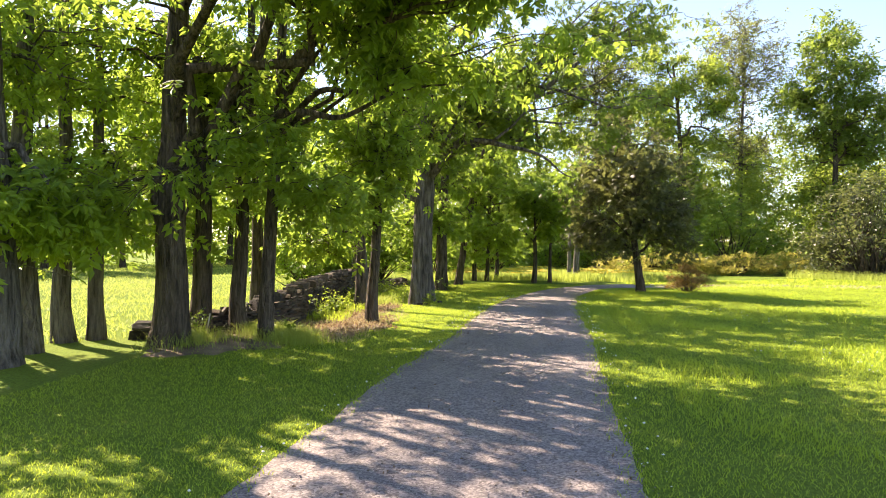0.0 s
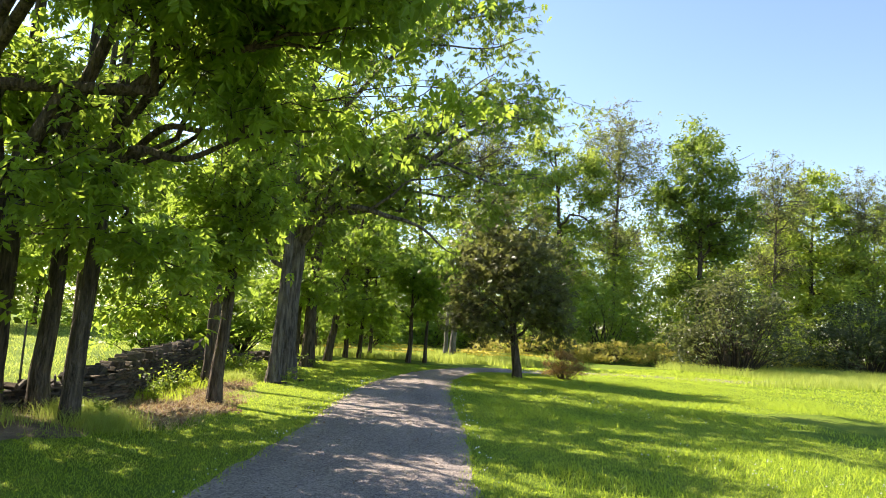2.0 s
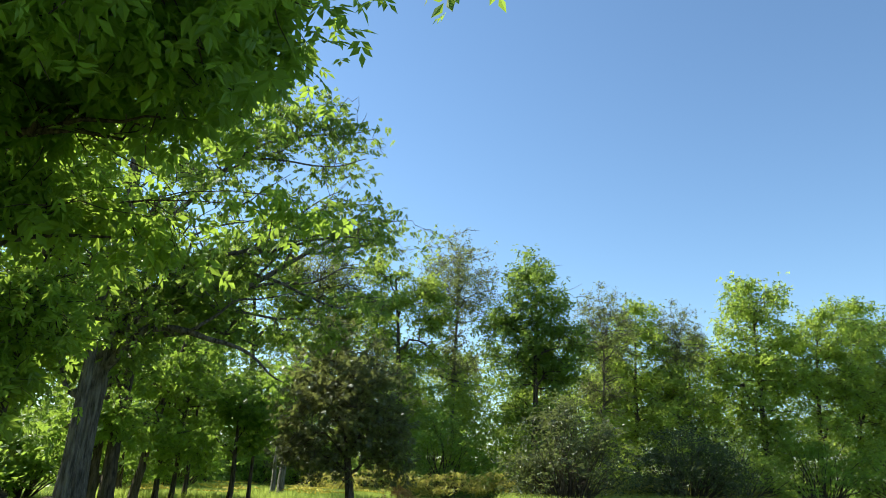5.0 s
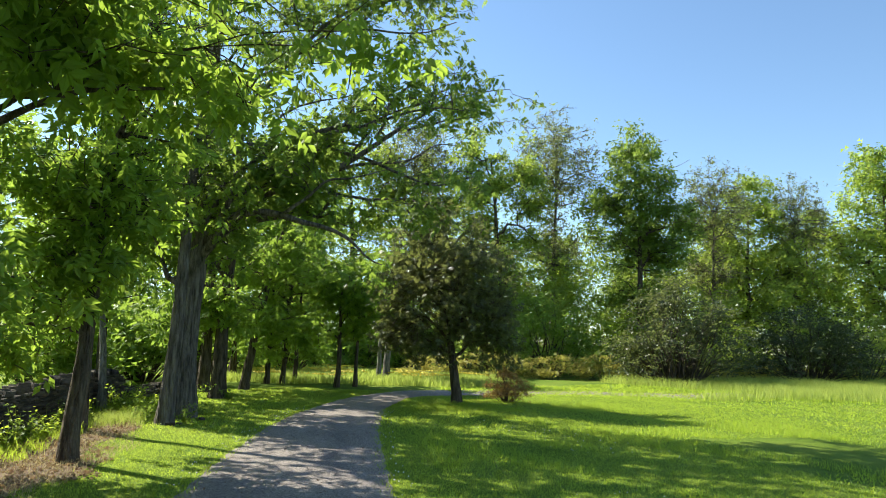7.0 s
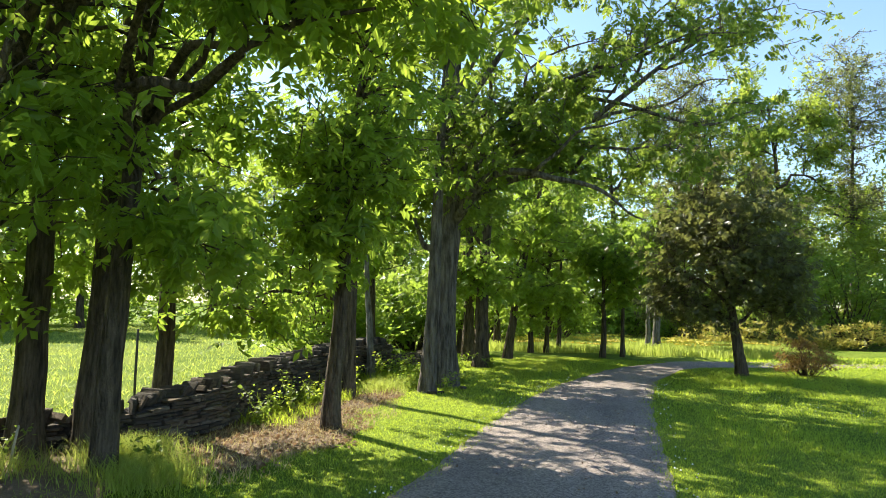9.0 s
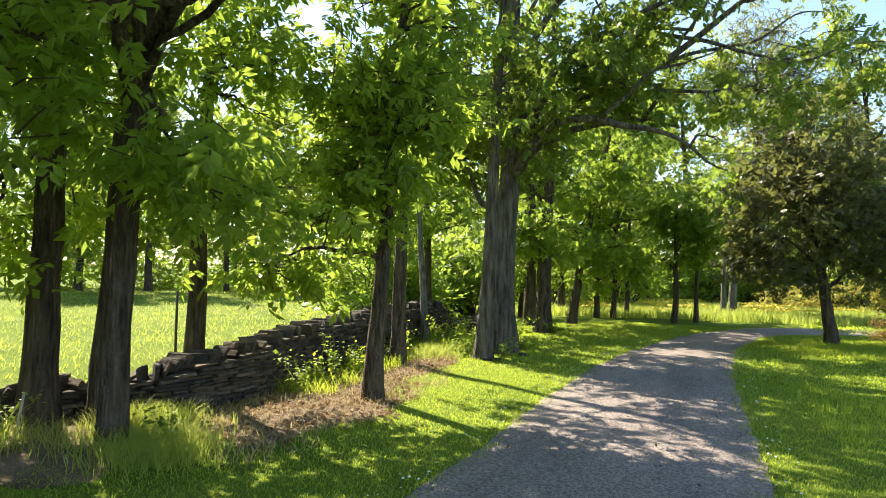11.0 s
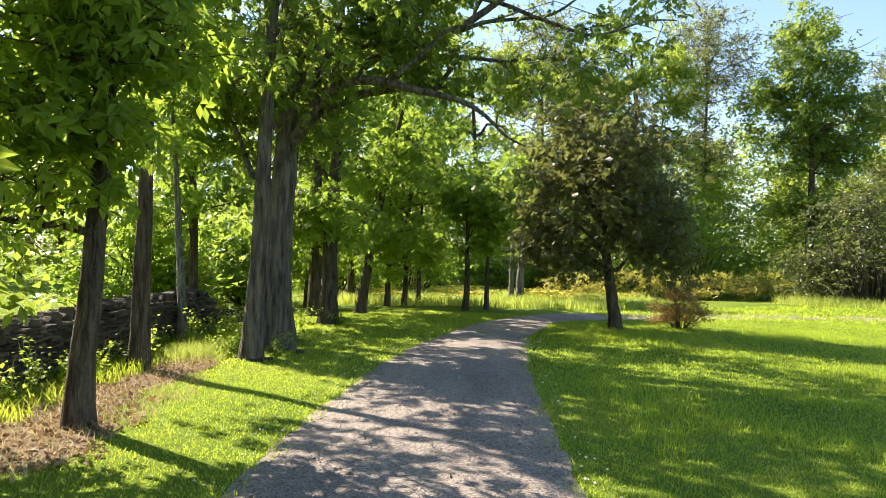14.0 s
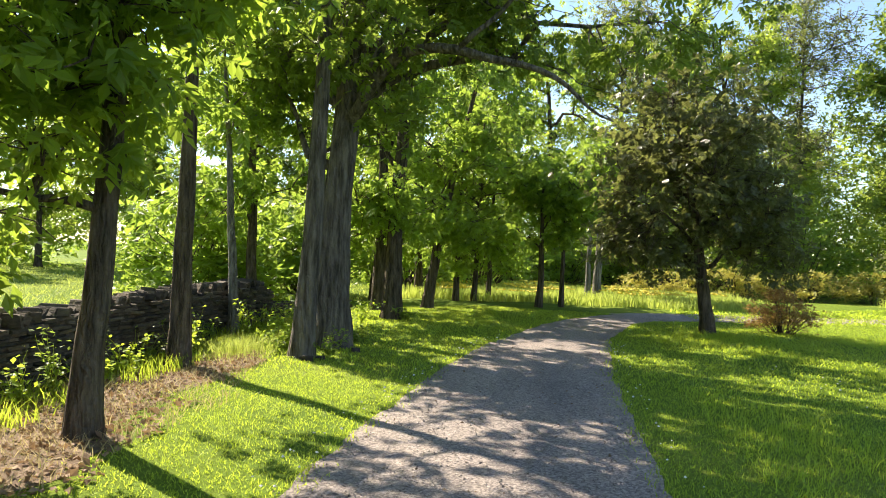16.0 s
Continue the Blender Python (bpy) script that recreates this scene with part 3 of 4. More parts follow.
make_tree("oak_tree", "old tree with long bare limb reaching over the drive", "tree", at(-2.6, 22.9), 13.0, 0.21,
          [(0, 0.4, 5.0, 2.4, 2.2, 1.6, 0.8), (0.3, 0, 8.8, 3.0, 3.0, 2.6, 0.7), (4.4, 0.2, 7.3, 2.3, 1.9, 1.3, 0.6), (6.2, 0.3, 8.2, 1.8, 1.7, 1.1, 0.25), (3.4, -0.5, 10.4, 3.0, 2.2, 1.7, 1.0), (5.4, -0.5, 10.5, 1.6, 1.6, 1.0, 0.3), (6.6, -0.4, 8.4, 1.1, 1.1, 0.7, 0.12), (6.3, -0.5, 10.6, 0.9, 0.9, 0.6, 0.1)], 4500, 0.22, OAK, BARK_GREY, 15, TWIGLET, 7, (0.1, 0.3), 0.3, 0.5, None,
          [([(0.1, 0, 4.2), (1.6, -0.1, 5.6), (3.4, -0.2, 5.9), (4.6, -0.2, 7.0), (6.2, -0.1, 8.0), (7.4, 0.0, 8.4)], 0.12), ([(0.2, 0.2, 4.6), (2.6, 0.1, 6.4), (4.2, 0.3, 8.0), (5.6, 0.5, 9.2)], 0.08),
           ([(3.0, -0.2, 5.9), (4.2, 0.1, 6.1), (5.4, 0.2, 6.6), (6.4, 0.3, 6.9)], 0.05), ([(4.3, -0.2, 6.8), (4.7, -0.4, 7.8), (5.4, -0.5, 8.8)], 0.042), ([(4.8, -0.2, 7.1), (5.9, -0.5, 7.2), (7.0, -0.6, 7.6)], 0.035), ([(5.6, -0.1, 7.6), (6.0, 0.2, 8.4), (6.9, 0.3, 9.1)], 0.03), ([(3.6, -0.2, 6.1), (4.1, -0.6, 6.9), (4.3, -0.8, 7.9)], 0.036), ([(0.2, 0, 6.0), (1.8, -0.3, 8.6), (3.8, -0.5, 10.2), (6.4, -0.5, 10.9)], 0.09), ([(3.0, -0.4, 9.6), (4.6, -0.6, 9.4), (6.2, -0.6, 9.9)], 0.04)], group=ROW, gap=0.02, twig=0.035)
for k, (x, y, rad, h, lx) in enumerate(((-2.4, 26.6, 0.22, 11, 0.2), (-3.15, 28.7, 0.19, 10, -0.2), (-2.1, 30.1, 0.15, 9, 1.4), (-1.7, 33.7, 0.1, 8, 0.1), (-1.16, 34.2, 0.09, 7.5, 0.2), (-0.75, 35.4, 0.09, 8, 0.1),
                                        (-4.2, 33.0, 0.18, 10, 0.2), (-3.4, 36.5, 0.15, 10, 0.0), (-5.2, 25.2, 0.12, 9, -0.2))):
    make_tree("maple_tree", "broad leafy tree with dark trunk on the grass bank" if rad > 0.14 else "slim leafy tree in a close row", "tree", at(x, y), h, rad,
              [(lx * 0.3, -0.3, h * (0.22 + 0.03 * (k % 3)), 1.7, 1.6, 0.9, 0.6), (lx * 0.6, 0, h * 0.5, 2.3, 2.1, 1.3), (lx, 0, h * 0.76, 2.1, 2.1, h * 0.18, 0.5)], 1500 if k < 3 else 1050, 0.30, LIME, BARK_BROWN, 30 + k, TWIGLET, 6, (lx, 0.1), 0.2, 0.5, group=ROW, sides=9, twig=0.035)
# young trees at the bend
for k, (x, y, rad, h) in enumerate(((0.97, 32.0, 0.10, 5.5), (1.65, 32.5, 0.08, 5.2), (2.8, 38.0, 0.11, 7), (3.15, 38.3, 0.16, 8))):
    make_tree("young_tree", "young round-headed tree at the bend of the drive" if k < 2 else "pale-trunked tree beyond the bend", "tree", at(x, y), h, rad,
              [(0, 0, h * 0.6, 1.5, 1.5, h * 0.27)], 850, 0.28, LIME, BARK_BROWN if k < 2 else BARK_PALE, 50 + k, TWIGLET, 5, (0.1, 0), 0.3, sides=8)

# bronze-leaved crab apple on the lawn
make_tree("crab_apple_tree", "round bronze-leaved ornamental tree with leaning trunk on the lawn", "tree", at(4.55, 26.4), 6.3, 0.145,
          [(-0.45, 0, 3.8, 2.0, 2.0, 2.25, 3.0), (-1.5, 0, 2.3, 1.1, 1.4, 1.0, 0.6), (0.95, 0, 2.5, 1.0, 1.4, 1.1, 0.6), (1.1, -0.4, 1.4, 0.6, 0.6, 0.4, 0.07)], 7000, 0.2, BRONZE, BARK_BROWN, 60, TWIGLET, 11, (-0.9, 0.1), 0.2, 0.5, 400, gap=-0.35, flat=0.6, tight=0.2)

# ---- far woods ----
WOODS = "woodland edge trees"
far_kinds = [
    make_tree("woodland_tree", "tall thinly leaved woodland tree with forked pale limbs", "tree", at(11.8, 53), 17.8, 0.27,
              [(-1.5, 0, 13.8, 2.0, 2.0, 3.1, 1.2), (-2.2, 0, 9.5, 1.3, 1.6, 1.2, 0.4), (1.5, 0, 12, 2.0, 2.0, 3.6), (-0.6, 0, 6, 2.6, 2.4, 3.0, 0.6)], 4600, 0.44, WOOD_GREEN, BARK_BROWN, 70, SPRAY, 10, (-1.2, 0), 0.25, 0.9, 150, sides=8, twig=0.09, group=WOODS, tight=0.36, gap=-0.05, flat=0.7),
    make_tree("woodland_tree", "dense yellow-green woodland tree with tall crown", "tree", at(21.0, 52), 17.4, 0.28,
              [(0.2, 0, 14.2, 2.9, 2.8, 2.8, 1.0), (-1.6, 0, 10.5, 2.6, 2.6, 2.8), (2.0, 0, 10.0, 2.4, 2.6, 2.8), (0, 0, 5.5, 3.0, 3.0, 2.8, 0.6)], 7000, 0.46, OAK, BARK_BROWN, 71, SPRAY, 9, (0.2, 0), 0.3, 0.75, 190, sides=8, twig=0.08, group=WOODS, tight=0.4, gap=-0.12, flat=0.7),
    make_tree("woodland_tree", "bare-limbed woodland tree just coming into leaf", "tree", at(16.1, 56), 19.2, 0.24,
              [(0, 0, 15.0, 3.4, 3.2, 4.0), (0.2, 0, 9, 2.6, 2.4, 2.6, 0.4)], 4200, 0.32, SAGE, BARK_GREY, 72, SPRAY, 16, (0.2, 0), 0.3, 0.95, 260, sides=8, twig=0.10, group=WOODS, tight=0.34, gap=-0.4, flat=0.8),
    make_tree("woodland_tree", "mid-green woodland tree with broad crown", "tree", at(31.4, 56), 15.4, 0.26,
              [(0, 0, 12.6, 2.7, 2.6, 2.6), (-1.9, 0, 8.6, 2.5, 2.4, 2.5), (1.9, 0, 8.0, 2.5, 2.4, 2.5), (0, 0, 4, 3.0, 2.6, 2.4, 0.6)], 6200, 0.46, WOOD_GREEN, BARK_BROWN, 73, SPRAY, 9, (0.2, 0), 0.3, 0.75, 180, sides=8, twig=0.08, group=WOODS, tight=0.4, gap=-0.12, flat=0.7),
]
r = np.random.default_rng(5)


def plant(kind, x, y, scale, turn):
    return copy_thing(kind, Matrix.Translation(at(x, y)) @ Matrix.Rotation(turn, 4, 'Z') @ Matrix.Scale(scale, 4))


for kind, x, y, sc in ((2, 27, 53, 0.80), (2, 35.2, 56, 0.80), (3, 42.5, 55, 1.2), (0, 48.5, 56, 1.0), (3, 53, 56, 1.15), (1, 58, 58, 1.0), (3, 25, 60, 0.8), (1, 32, 62, 0.8), (3, 39, 60, 0.9), (0, 9, 58, 0.95), (3, 14, 62, 0.7),
                       (3, 18, 61, 0.7), (2, 6, 57, 1.0), (0, 2, 56, 1.05), (1, -3, 56, 0.95), (3, -8, 54, 0.85), (1, 64, 50, 1.0), (3, 70, 44, 1.1), (1, 74, 36, 1.0), (3, 76, 26, 1.0), (1, 78, 14, 1.0), (3, 76, 2, 1.0)):
    plant(far_kinds[kind], x, y, sc, r.uniform(0, 6.28))
# beyond the field to the west
for k in range(26):
    a_ = k / 25
    plant(far_kinds[(1, 3, 1, 0)[k % 4]], -46 + 30 * a_ ** 2 + r.normal(0, 2.5), -10 + 72 * a_ + r.normal(0, 1.5), r.uniform(0.6, 0.95), r.uniform(0, 6.28))


def make_bush(name, label, base, rx, ry, h, leaves, size, mat, seed, bark=BARK_BROWN):
    rr = np.random.default_rng(seed)
    root = new(name)
    root.location = base
    tagged(root, label, "bush")
    stems, cents = [], []
    for _ in range(max(18, leaves // 36)):
        a_, q = rr.uniform(0, 6.28), rr.uniform(0, 1) ** 0.5
        top_z = h * (1 - 0.55 * q ** 2) * rr.uniform(0.25, 1.05)
        c = np.array([rx * q * math.cos(a_), ry * q * math.sin(a_), top_z])
        cents.append(c)
        stems.append(tube(bent((0.25 * c[0], 0.25 * c[1], -0.05), c, rr, 0.05, 0.15, 5), np.linspace(0.03 * h / 3, 0.006, 5), 4))
    co, fa = joined(stems)
    tagged(link_mesh("stem_mass", co, fa, bark, root, smooth=True), "", "", "", "stuff")
    cents = np.array(cents)
    p = cents[rr.integers(0, len(cents), leaves)] + rr.normal(0, 1, (leaves, 3)) * (0.05 * (rx + ry) + size * 0.5, 0.05 * (rx + ry) + size * 0.5, 0.05 * h)
    p = p[p[:, 2] > 0.02]
    co, fa = leaf_field(p, size, SPRAY, rr, 0.2)
    link_mesh("foliage", co, fa, mat, root)
    return root


make_bush("woodland_bush", "broad dusky grey-green bush at the wood's edge", at(18.6, 41), 3.2, 2.6, 5.4, 3600, 0.32, DUSK, 80)
make_bush("woodland_bush", "dark spreading bush at the wood's edge", at(29.5, 46), 4.0, 3.0, 4.8, 3600, 0.34, DUSK, 81)
for k, (x, y, rx, h, mat, lab) in enumerate(((8.5, 47, 3.2, 4.5, WOOD_GREEN, "leafy green undergrowth bush"), (13.5, 48, 3.0, 5.0, LIME, "bright green undergrowth bush"), (23.5, 50, 3.0, 5.5, WOOD_GREEN, "leafy green undergrowth bush"),
                                        (36, 50, 4.0, 5.5, WOOD_GREEN, "leafy green undergrowth bush"), (43, 50, 4.0, 6.0, LIME, "bright green undergrowth bush"), (51, 50, 4.5, 6.0, WOOD_GREEN, "leafy green undergrowth bush"),
                                        (4.5, 51, 2.6, 4.0, WOOD_GREEN, "leafy green undergrowth bush"), (0, 51, 2.6, 4.5, LIME, "bright green undergrowth bush"), (-6.5, 47, 3.0, 5.0, LIME, "bright green undergrowth bush"),
                                        (-8, 31, 1.8, 3.6, LIME, "bright green bush behind the wall"), (-7, 26.5, 1.7, 3.2, LIME, "bright green bush behind the wall"), (-9.5, 36, 2.4, 4.2, WOOD_GREEN, "leafy green bush in the field"),
                                        (-6.2, 33, 1.8, 3.4, LIME, "bright green bush behind the wall"), (-4.6, 40, 2.0, 3.6, LIME, "bright green bush beyond the bend"), (-1.6, 43, 2.2, 3.6, LIME, "bright green bush beyond the bend"), (2.0, 47, 2.2, 3.4, LIME, "bright green bush beyond the bend"))):
    make_bush("undergrowth_bush", lab, at(x, y), rx, rx * 0.8, h, 1700, 0.36, mat, 90 + k)
for k, (x, y, rx, h) in enumerate(((6.2, 42.5, 1.8, 1.3), (9.4, 43.0, 2.0, 1.5), (12.6, 43.4, 2.0, 1.4), (15.4, 44.0, 1.8, 1.5), (18.6, 45.5, 2.0, 1.2), (22.5, 46.5, 2.0, 1.4), (25.5, 47.5, 1.8, 1.3), (29.0, 49.0, 2.0, 1.3), (33.0, 49.6, 2.2, 1.2), (37.5, 50.2, 2.0, 1.2))):
    make_bush("golden_bush", "low golden-orange undergrowth at the wood's edge", at(x, y), rx, 1.0, h, 900, 0.24, GOLD, 120 + k)


def woods_belt(name, label, line, depth, height, count, size, mat, seed):
    """A far mass of leaves along a line: what stands behind the trees that can be told apart."""
    rr = np.random.default_rng(seed)
    line = np.array(line, float)
    clumps = count // 22
    q = rr.uniform(0, len(line) - 1, clumps)
    x = np.interp(q, np.arange(len(line)), line[:, 0]) + rr.normal(0, depth, clumps)
    y = np.interp(q, np.arange(len(line)), line[:, 1]) + rr.normal(0, depth, clumps)
    top = height * (0.62 + 0.22 * np.sin(q * 9.0) + 0.12 * np.sin(q * 23.0 + 1) + 0.1 * np.sin(q * 51.0))
    z = top * rr.uniform(0, 1, clumps) ** 0.8
    pick = rr.integers(0, clumps, count)
    p = np.stack([x, y, z], -1)[pick] + rr.normal(0, 1, (count, 3)) * size * np.array([1.3, 1.3, 0.7])
    p[:, 2] = np.maximum(p[:, 2], 0.1)
    co, fa = leaf_field(p, size, SPRAY, rr, 0.3)
    return tagged(link_mesh(name, co, fa, mat), label, "woods", "", "stuff")


woods_belt("far_woods", "dense green woods behind the field", [(-60, -30), (-56, 0), (-50, 22), (-40, 45), (-22, 60), (-4, 66)], 2.5, 11, 26000, 0.75, LIME, 140)
woods_belt("far_woods", "dense mid-green woods behind the lawn", [(-6, 66), (12, 67), (30, 68), (50, 66), (66, 56)], 2.2, 15.5, 26000, 0.62, WOOD_GREEN, 141)
woods_belt("far_woods", "dense green woods around the lawn", [(66, 56), (80, 36), (84, 10), (78, -20), (50, -50), (0, -60), (-40, -50), (-60, -30)], 3.0, 13, 14000, 1.1, WOOD_GREEN, 142)
woods_belt("forest_underwood", "leafy underwood between the far trunks", [(-6, 52), (4, 51), (12, 52), (20, 53), (30, 54), (42, 55), (54, 54)], 1.8, 10.5, 22000, 0.42, WOOD_GREEN, 143)
make_bush("low_bush", "low rust-leaved shoot under the bronze tree", at(6.2, 26.9), 0.7, 0.6, 1.0, 1700, 0.095, RUST, 130)

# ---- dry-stone wall ----
WALL_Y0, WALL_Y1 = 12.2, 29.0


def wall_x(y):
    return float(np.interp(y, [11.5, 12.2, 12.8, 13.3, 13.9, 15, 16.8, 18.7, 23.5, 30], [-6.3, -5.7, -5.2, -4.68, -4.3, -4.12, -4.34, -4.45, -4.38, -4.2]))


def wall_h(y):
    return float(np.interp(y, [12.2, 12.8, 13.8, 15, 17, 18.7, 22, 23.5, 23.8, 26, 29], [0.24, 0.38, 0.5, 0.62, 0.73, 0.78, 0.86, 0.86, 0.36, 0.3, 0.26])) + 0.05 * noise.noise(Vector((y * 1.3, 4, 0)))


wall = new("stone_wall")
wall.location = (-4.3, 16.5, 0)
tagged(wall, "weathered dry-stone wall of thin stacked slabs, uneven top", "wall")


def stone_mesh(seed):
    rr = np.random.default_rng(seed)
    bm = bmesh.new()
    bmesh.ops.create_cube(bm, size=1.0)
    bmesh.ops.bevel(bm, geom=bm.edges[:], offset=0.09, segments=1, affect='EDGES')
    for v in bm.verts:
        v.co += Vector(rr.normal(0, 0.045, 3))
    me = bpy.data.meshes.new("stone")
    bm.to_mesh(me)
    bm.free()
    me.materials.append(STONE)
    return me


stone_shapes = [stone_mesh(200 + k) for k in range(16)]
ycs = np.arange(WALL_Y0, WALL_Y1 + 0.01, 0.3)
ring = []
for q in ycs:
    x0, h = wall_x(q), wall_h(q) - 0.1
    ring.append([(x0 - 0.16, q, 0), (x0 + 0.16, q, 0), (x0 + 0.13, q, h), (x0 - 0.13, q, h)])
ring = np.array(ring).reshape(-1, 3) - np.array([-4.3, 16.5, 0])
i, j = np.meshgrid(np.arange(len(ycs) - 1), np.arange(4), indexing="ij")
a, b = i * 4 + j, i * 4 + (j + 1) % 4
link_mesh("rubble_core", ring, np.stack([a, b, b + 4, a + 4], -1).reshape(-1, 4), CORE, wall, "dark rubble core between the stones")
r = np.random.default_rng(17)
stones = []
z = 0.0
course = 0
while z < 1.05:
    ch = r.uniform(0.034, 0.062)
    for side in (1, -1):
        y = WALL_Y0 + r.uniform(0, 0.2)
        while y < WALL_Y1:
            ln = r.uniform(0.12, 0.42)
            if z + ch < wall_h(y) - 0.05:
                stones.append((side, y + ln / 2, z + ch / 2, ln * 0.97, r.uniform(0.16, 0.24), ch * r.uniform(0.86, 0.98), r.normal(0, 0.07), r.normal(0, 0.04), r.uniform(-0.035, 0.035)))
            y += ln
    z += ch
y = WALL_Y0
while y < WALL_Y1:
    th = r.uniform(0.03, 0.06)
    stones.append((0, y, wall_h(y) - 0.03, th, r.uniform(0.2, 0.36), r.uniform(0.08, 0.2), r.normal(0, 0.4), r.normal(-0.45, 0.4), r.normal(0, 0.05)))
    y += th * r.uniform(1.2, 1.9)


def stone_pose(s):
    side, y, z_, ln, dp, ht, yaw, lean_, out = s
    lean_x = 0.06 * z_
    x = wall_x(y) + side * (0.19 - lean_x - dp / 2 + 0.05 + out) + (out if side == 0 else 0)
    slope = math.atan((wall_x(y + 0.2) - wall_x(y - 0.2)) / 0.4)
    m = Matrix.Translation((x + 4.3, y - 16.5, z_)) @ Matrix.Rotation(yaw - slope, 4, 'Z') @ Matrix.Rotation(lean_, 4, 'X')
    return m @ Matrix.Diagonal((dp, ln, ht, 1))


# ---- ground cover ----
r = np.random.default_rng(23)


def scatter(n, x0, x1, y0, y1, ok):
    x, y = r.uniform(x0, x1, n), r.uniform(y0, y1, n)
    k = ok(x, y)
    x, y = x[k], y[k]
    return np.stack([x, y, land(x, y) - 0.005], -1)


def wall_xs(y):
    return np.interp(y, [11.5, 12.2, 12.8, 13.3, 13.9, 15, 16.8, 18.7, 23.5, 30], [-6.3, -5.7, -5.2, -4.68, -4.3, -4.12, -4.34, -4.45, -4.38, -4.2])


def soil_zone(x, y):
    """1 in the bare strip along the wall and round the young maple."""
    e = ((x + 3.3) / 1.2) ** 2 + ((y - 15.0) / 2.8) ** 2
    f = ((x + 3.2) / 0.65) ** 2 + ((y - 18.7) / 1.6) ** 2
    g = ((x + 4.3) / 1.1) ** 2 + ((y - 11.8) / 1.8) ** 2
    wob = 0.25 * np.sin(x * 5.1 + y * 2.3) + 0.2 * np.sin(y * 4.7 - x * 3.0)
    return np.minimum(np.minimum(e, f * 1.3), g * 1.2) + wob


def lawn(x, y):
    return (off_path(x, y) > 0.0) & ((x > wall_xs(y) + 0.3) | (y < 9)) & ((soil_zone(x, y) > 0.9) | (r.uniform(0, 1, len(x)) < 0.12))


near = scatter(270000, -4.6, 8, 3.5, 19, lawn)
blades("lawn_grass", near, 0.034, 0.007, GRASS, r, 0.75, label="short green lawn grass beside the drive")
mid_ = scatter(110000, -4.5, 13, 19, 31, lawn)
blades("lawn_grass", mid_, 0.042, 0.014, GRASS, r, 0.7, label="green lawn grass with longer tufts")
tuft = scatter(70000, 2.0, 12, 5, 27, lambda x, y: (off_path(x, y) > 0.7) & (np.sin(x * 1.3 + 0.6 * y) + np.sin(y * 0.9 - 0.4 * x) + 0.8 * np.sin(2.9 * x + 1.7 * y) > 0.5))
blades("tall_lawn_tufts", tuft, 0.11, 0.009, GRASS, r, 0.55, label="longer tufts of uncut grass on the lawn")
far_l = scatter(60000, 5, 45, 30, 44, lambda x, y: (y < 33 + x * 0.35))
blades("lawn_grass", far_l, 0.08, 0.045, GRASS, r, 0.9, label="far stretch of green lawn grass")
side_l = scatter(90000, 8, 34, 8, 36, lambda x, y: ((x > 13) | (y < 15)) & (y > x * 0.55))
blades("lawn_grass", side_l, 0.06, 0.026, GRASS, r, 0.9, label="wide sunny stretch of green lawn grass")
tall = scatter(90000, 14, 50, 27, 50, lambda x, y: (y > 28 + 0.1 * x) & (y < 38 + x * 0.3) & (x > 16 + 3 * np.sin(y * 0.6)))
blades("meadow_grass", tall, 0.42, 0.016, MEADOW, r, 0.35, label="tall pale meadow grass in seed", category="grass")
field = scatter(150000, -45, -4.6, 6, 60, lambda x, y: (x < wall_xs(y) - 0.4) & (r.uniform(0, 1, len(x)) < 9.0 / (9 + (-x - 4) * 0.8)))
blades("field_grass", field, 0.11, 0.022, MEADOW, r, 0.9, label="sunlit yellow-green field grass behind the wall")
bend = scatter(26000, -4, 9, 33.5, 47, lambda x, y: y > 34)
blades("meadow_grass", bend, 0.3, 0.035, MEADOW, r, 0.3, label="yellow-green rough meadow beyond the bend")
strip = scatter(26000, -5, -2, 12.0, 24, lambda x, y: (soil_zone(x, y) < 1.6) & (x > wall_xs(y) + 0.25))
blades("dry_grass", strip[:4500], 0.11, 0.008, STRAW, r, 0.9, label="dry straw-coloured grass on bare soil")
tuft_at = np.array([(-3.3, 20.2, 0.45), (-2.9, 21.4, 0.4), (-4.5, 11.6, 0.5), (-3.5, 12.6, 0.55), (-3.9, 13.2, 0.4), (-3.0, 12.3, 0.4)])
pick = r.integers(0, len(tuft_at), 8000)
tx = tuft_at[pick, 0] + r.normal(0, 0.5, 8000) * tuft_at[pick, 2]
ty = tuft_at[pick, 1] + r.normal(0, 0.7, 8000) * tuft_at[pick, 2]
blades("hay_tufts", np.stack([tx, ty, land(tx, ty) - 0.005], -1), 0.22, 0.008, MEADOW, r, 0.5, label="sunlit yellow-green tufts of long grass by the trunks")
weeds = scatter(7000, -4.3, -2.6, 15.5, 24, lambda x, y: (x > wall_xs(y) + 0.25) & (x < wall_xs(y) + 1.1) & (np.sin(y * 2.1) + np.sin(y * 5.3 + 1) > -0.2))
blades("wall_weeds", weeds[:2400], 0.2, 0.012, GRASS, r, 0.35, label="yellow-green weeds growing against the wall", category="weeds")

fringe = scatter(90000, -1.6, 2.4, 4, 24, lambda x, y: (off_path(x, y) > -0.2) & (off_path(x, y) < 0.03) & (r.uniform(0, 1, len(x)) < 0.9 * np.exp(12 * np.minimum(off_path(x, y), 0)) * (0.55 + 0.45 * np.sin(y * 3.1 + x) * np.sin(y * 7.7))))
fringe[:, 2] = 0.004
blades("edge_grass", fringe, 0.05, 0.008, GRASS, r, 0.8, label="ragged grass creeping over the gravel edge")

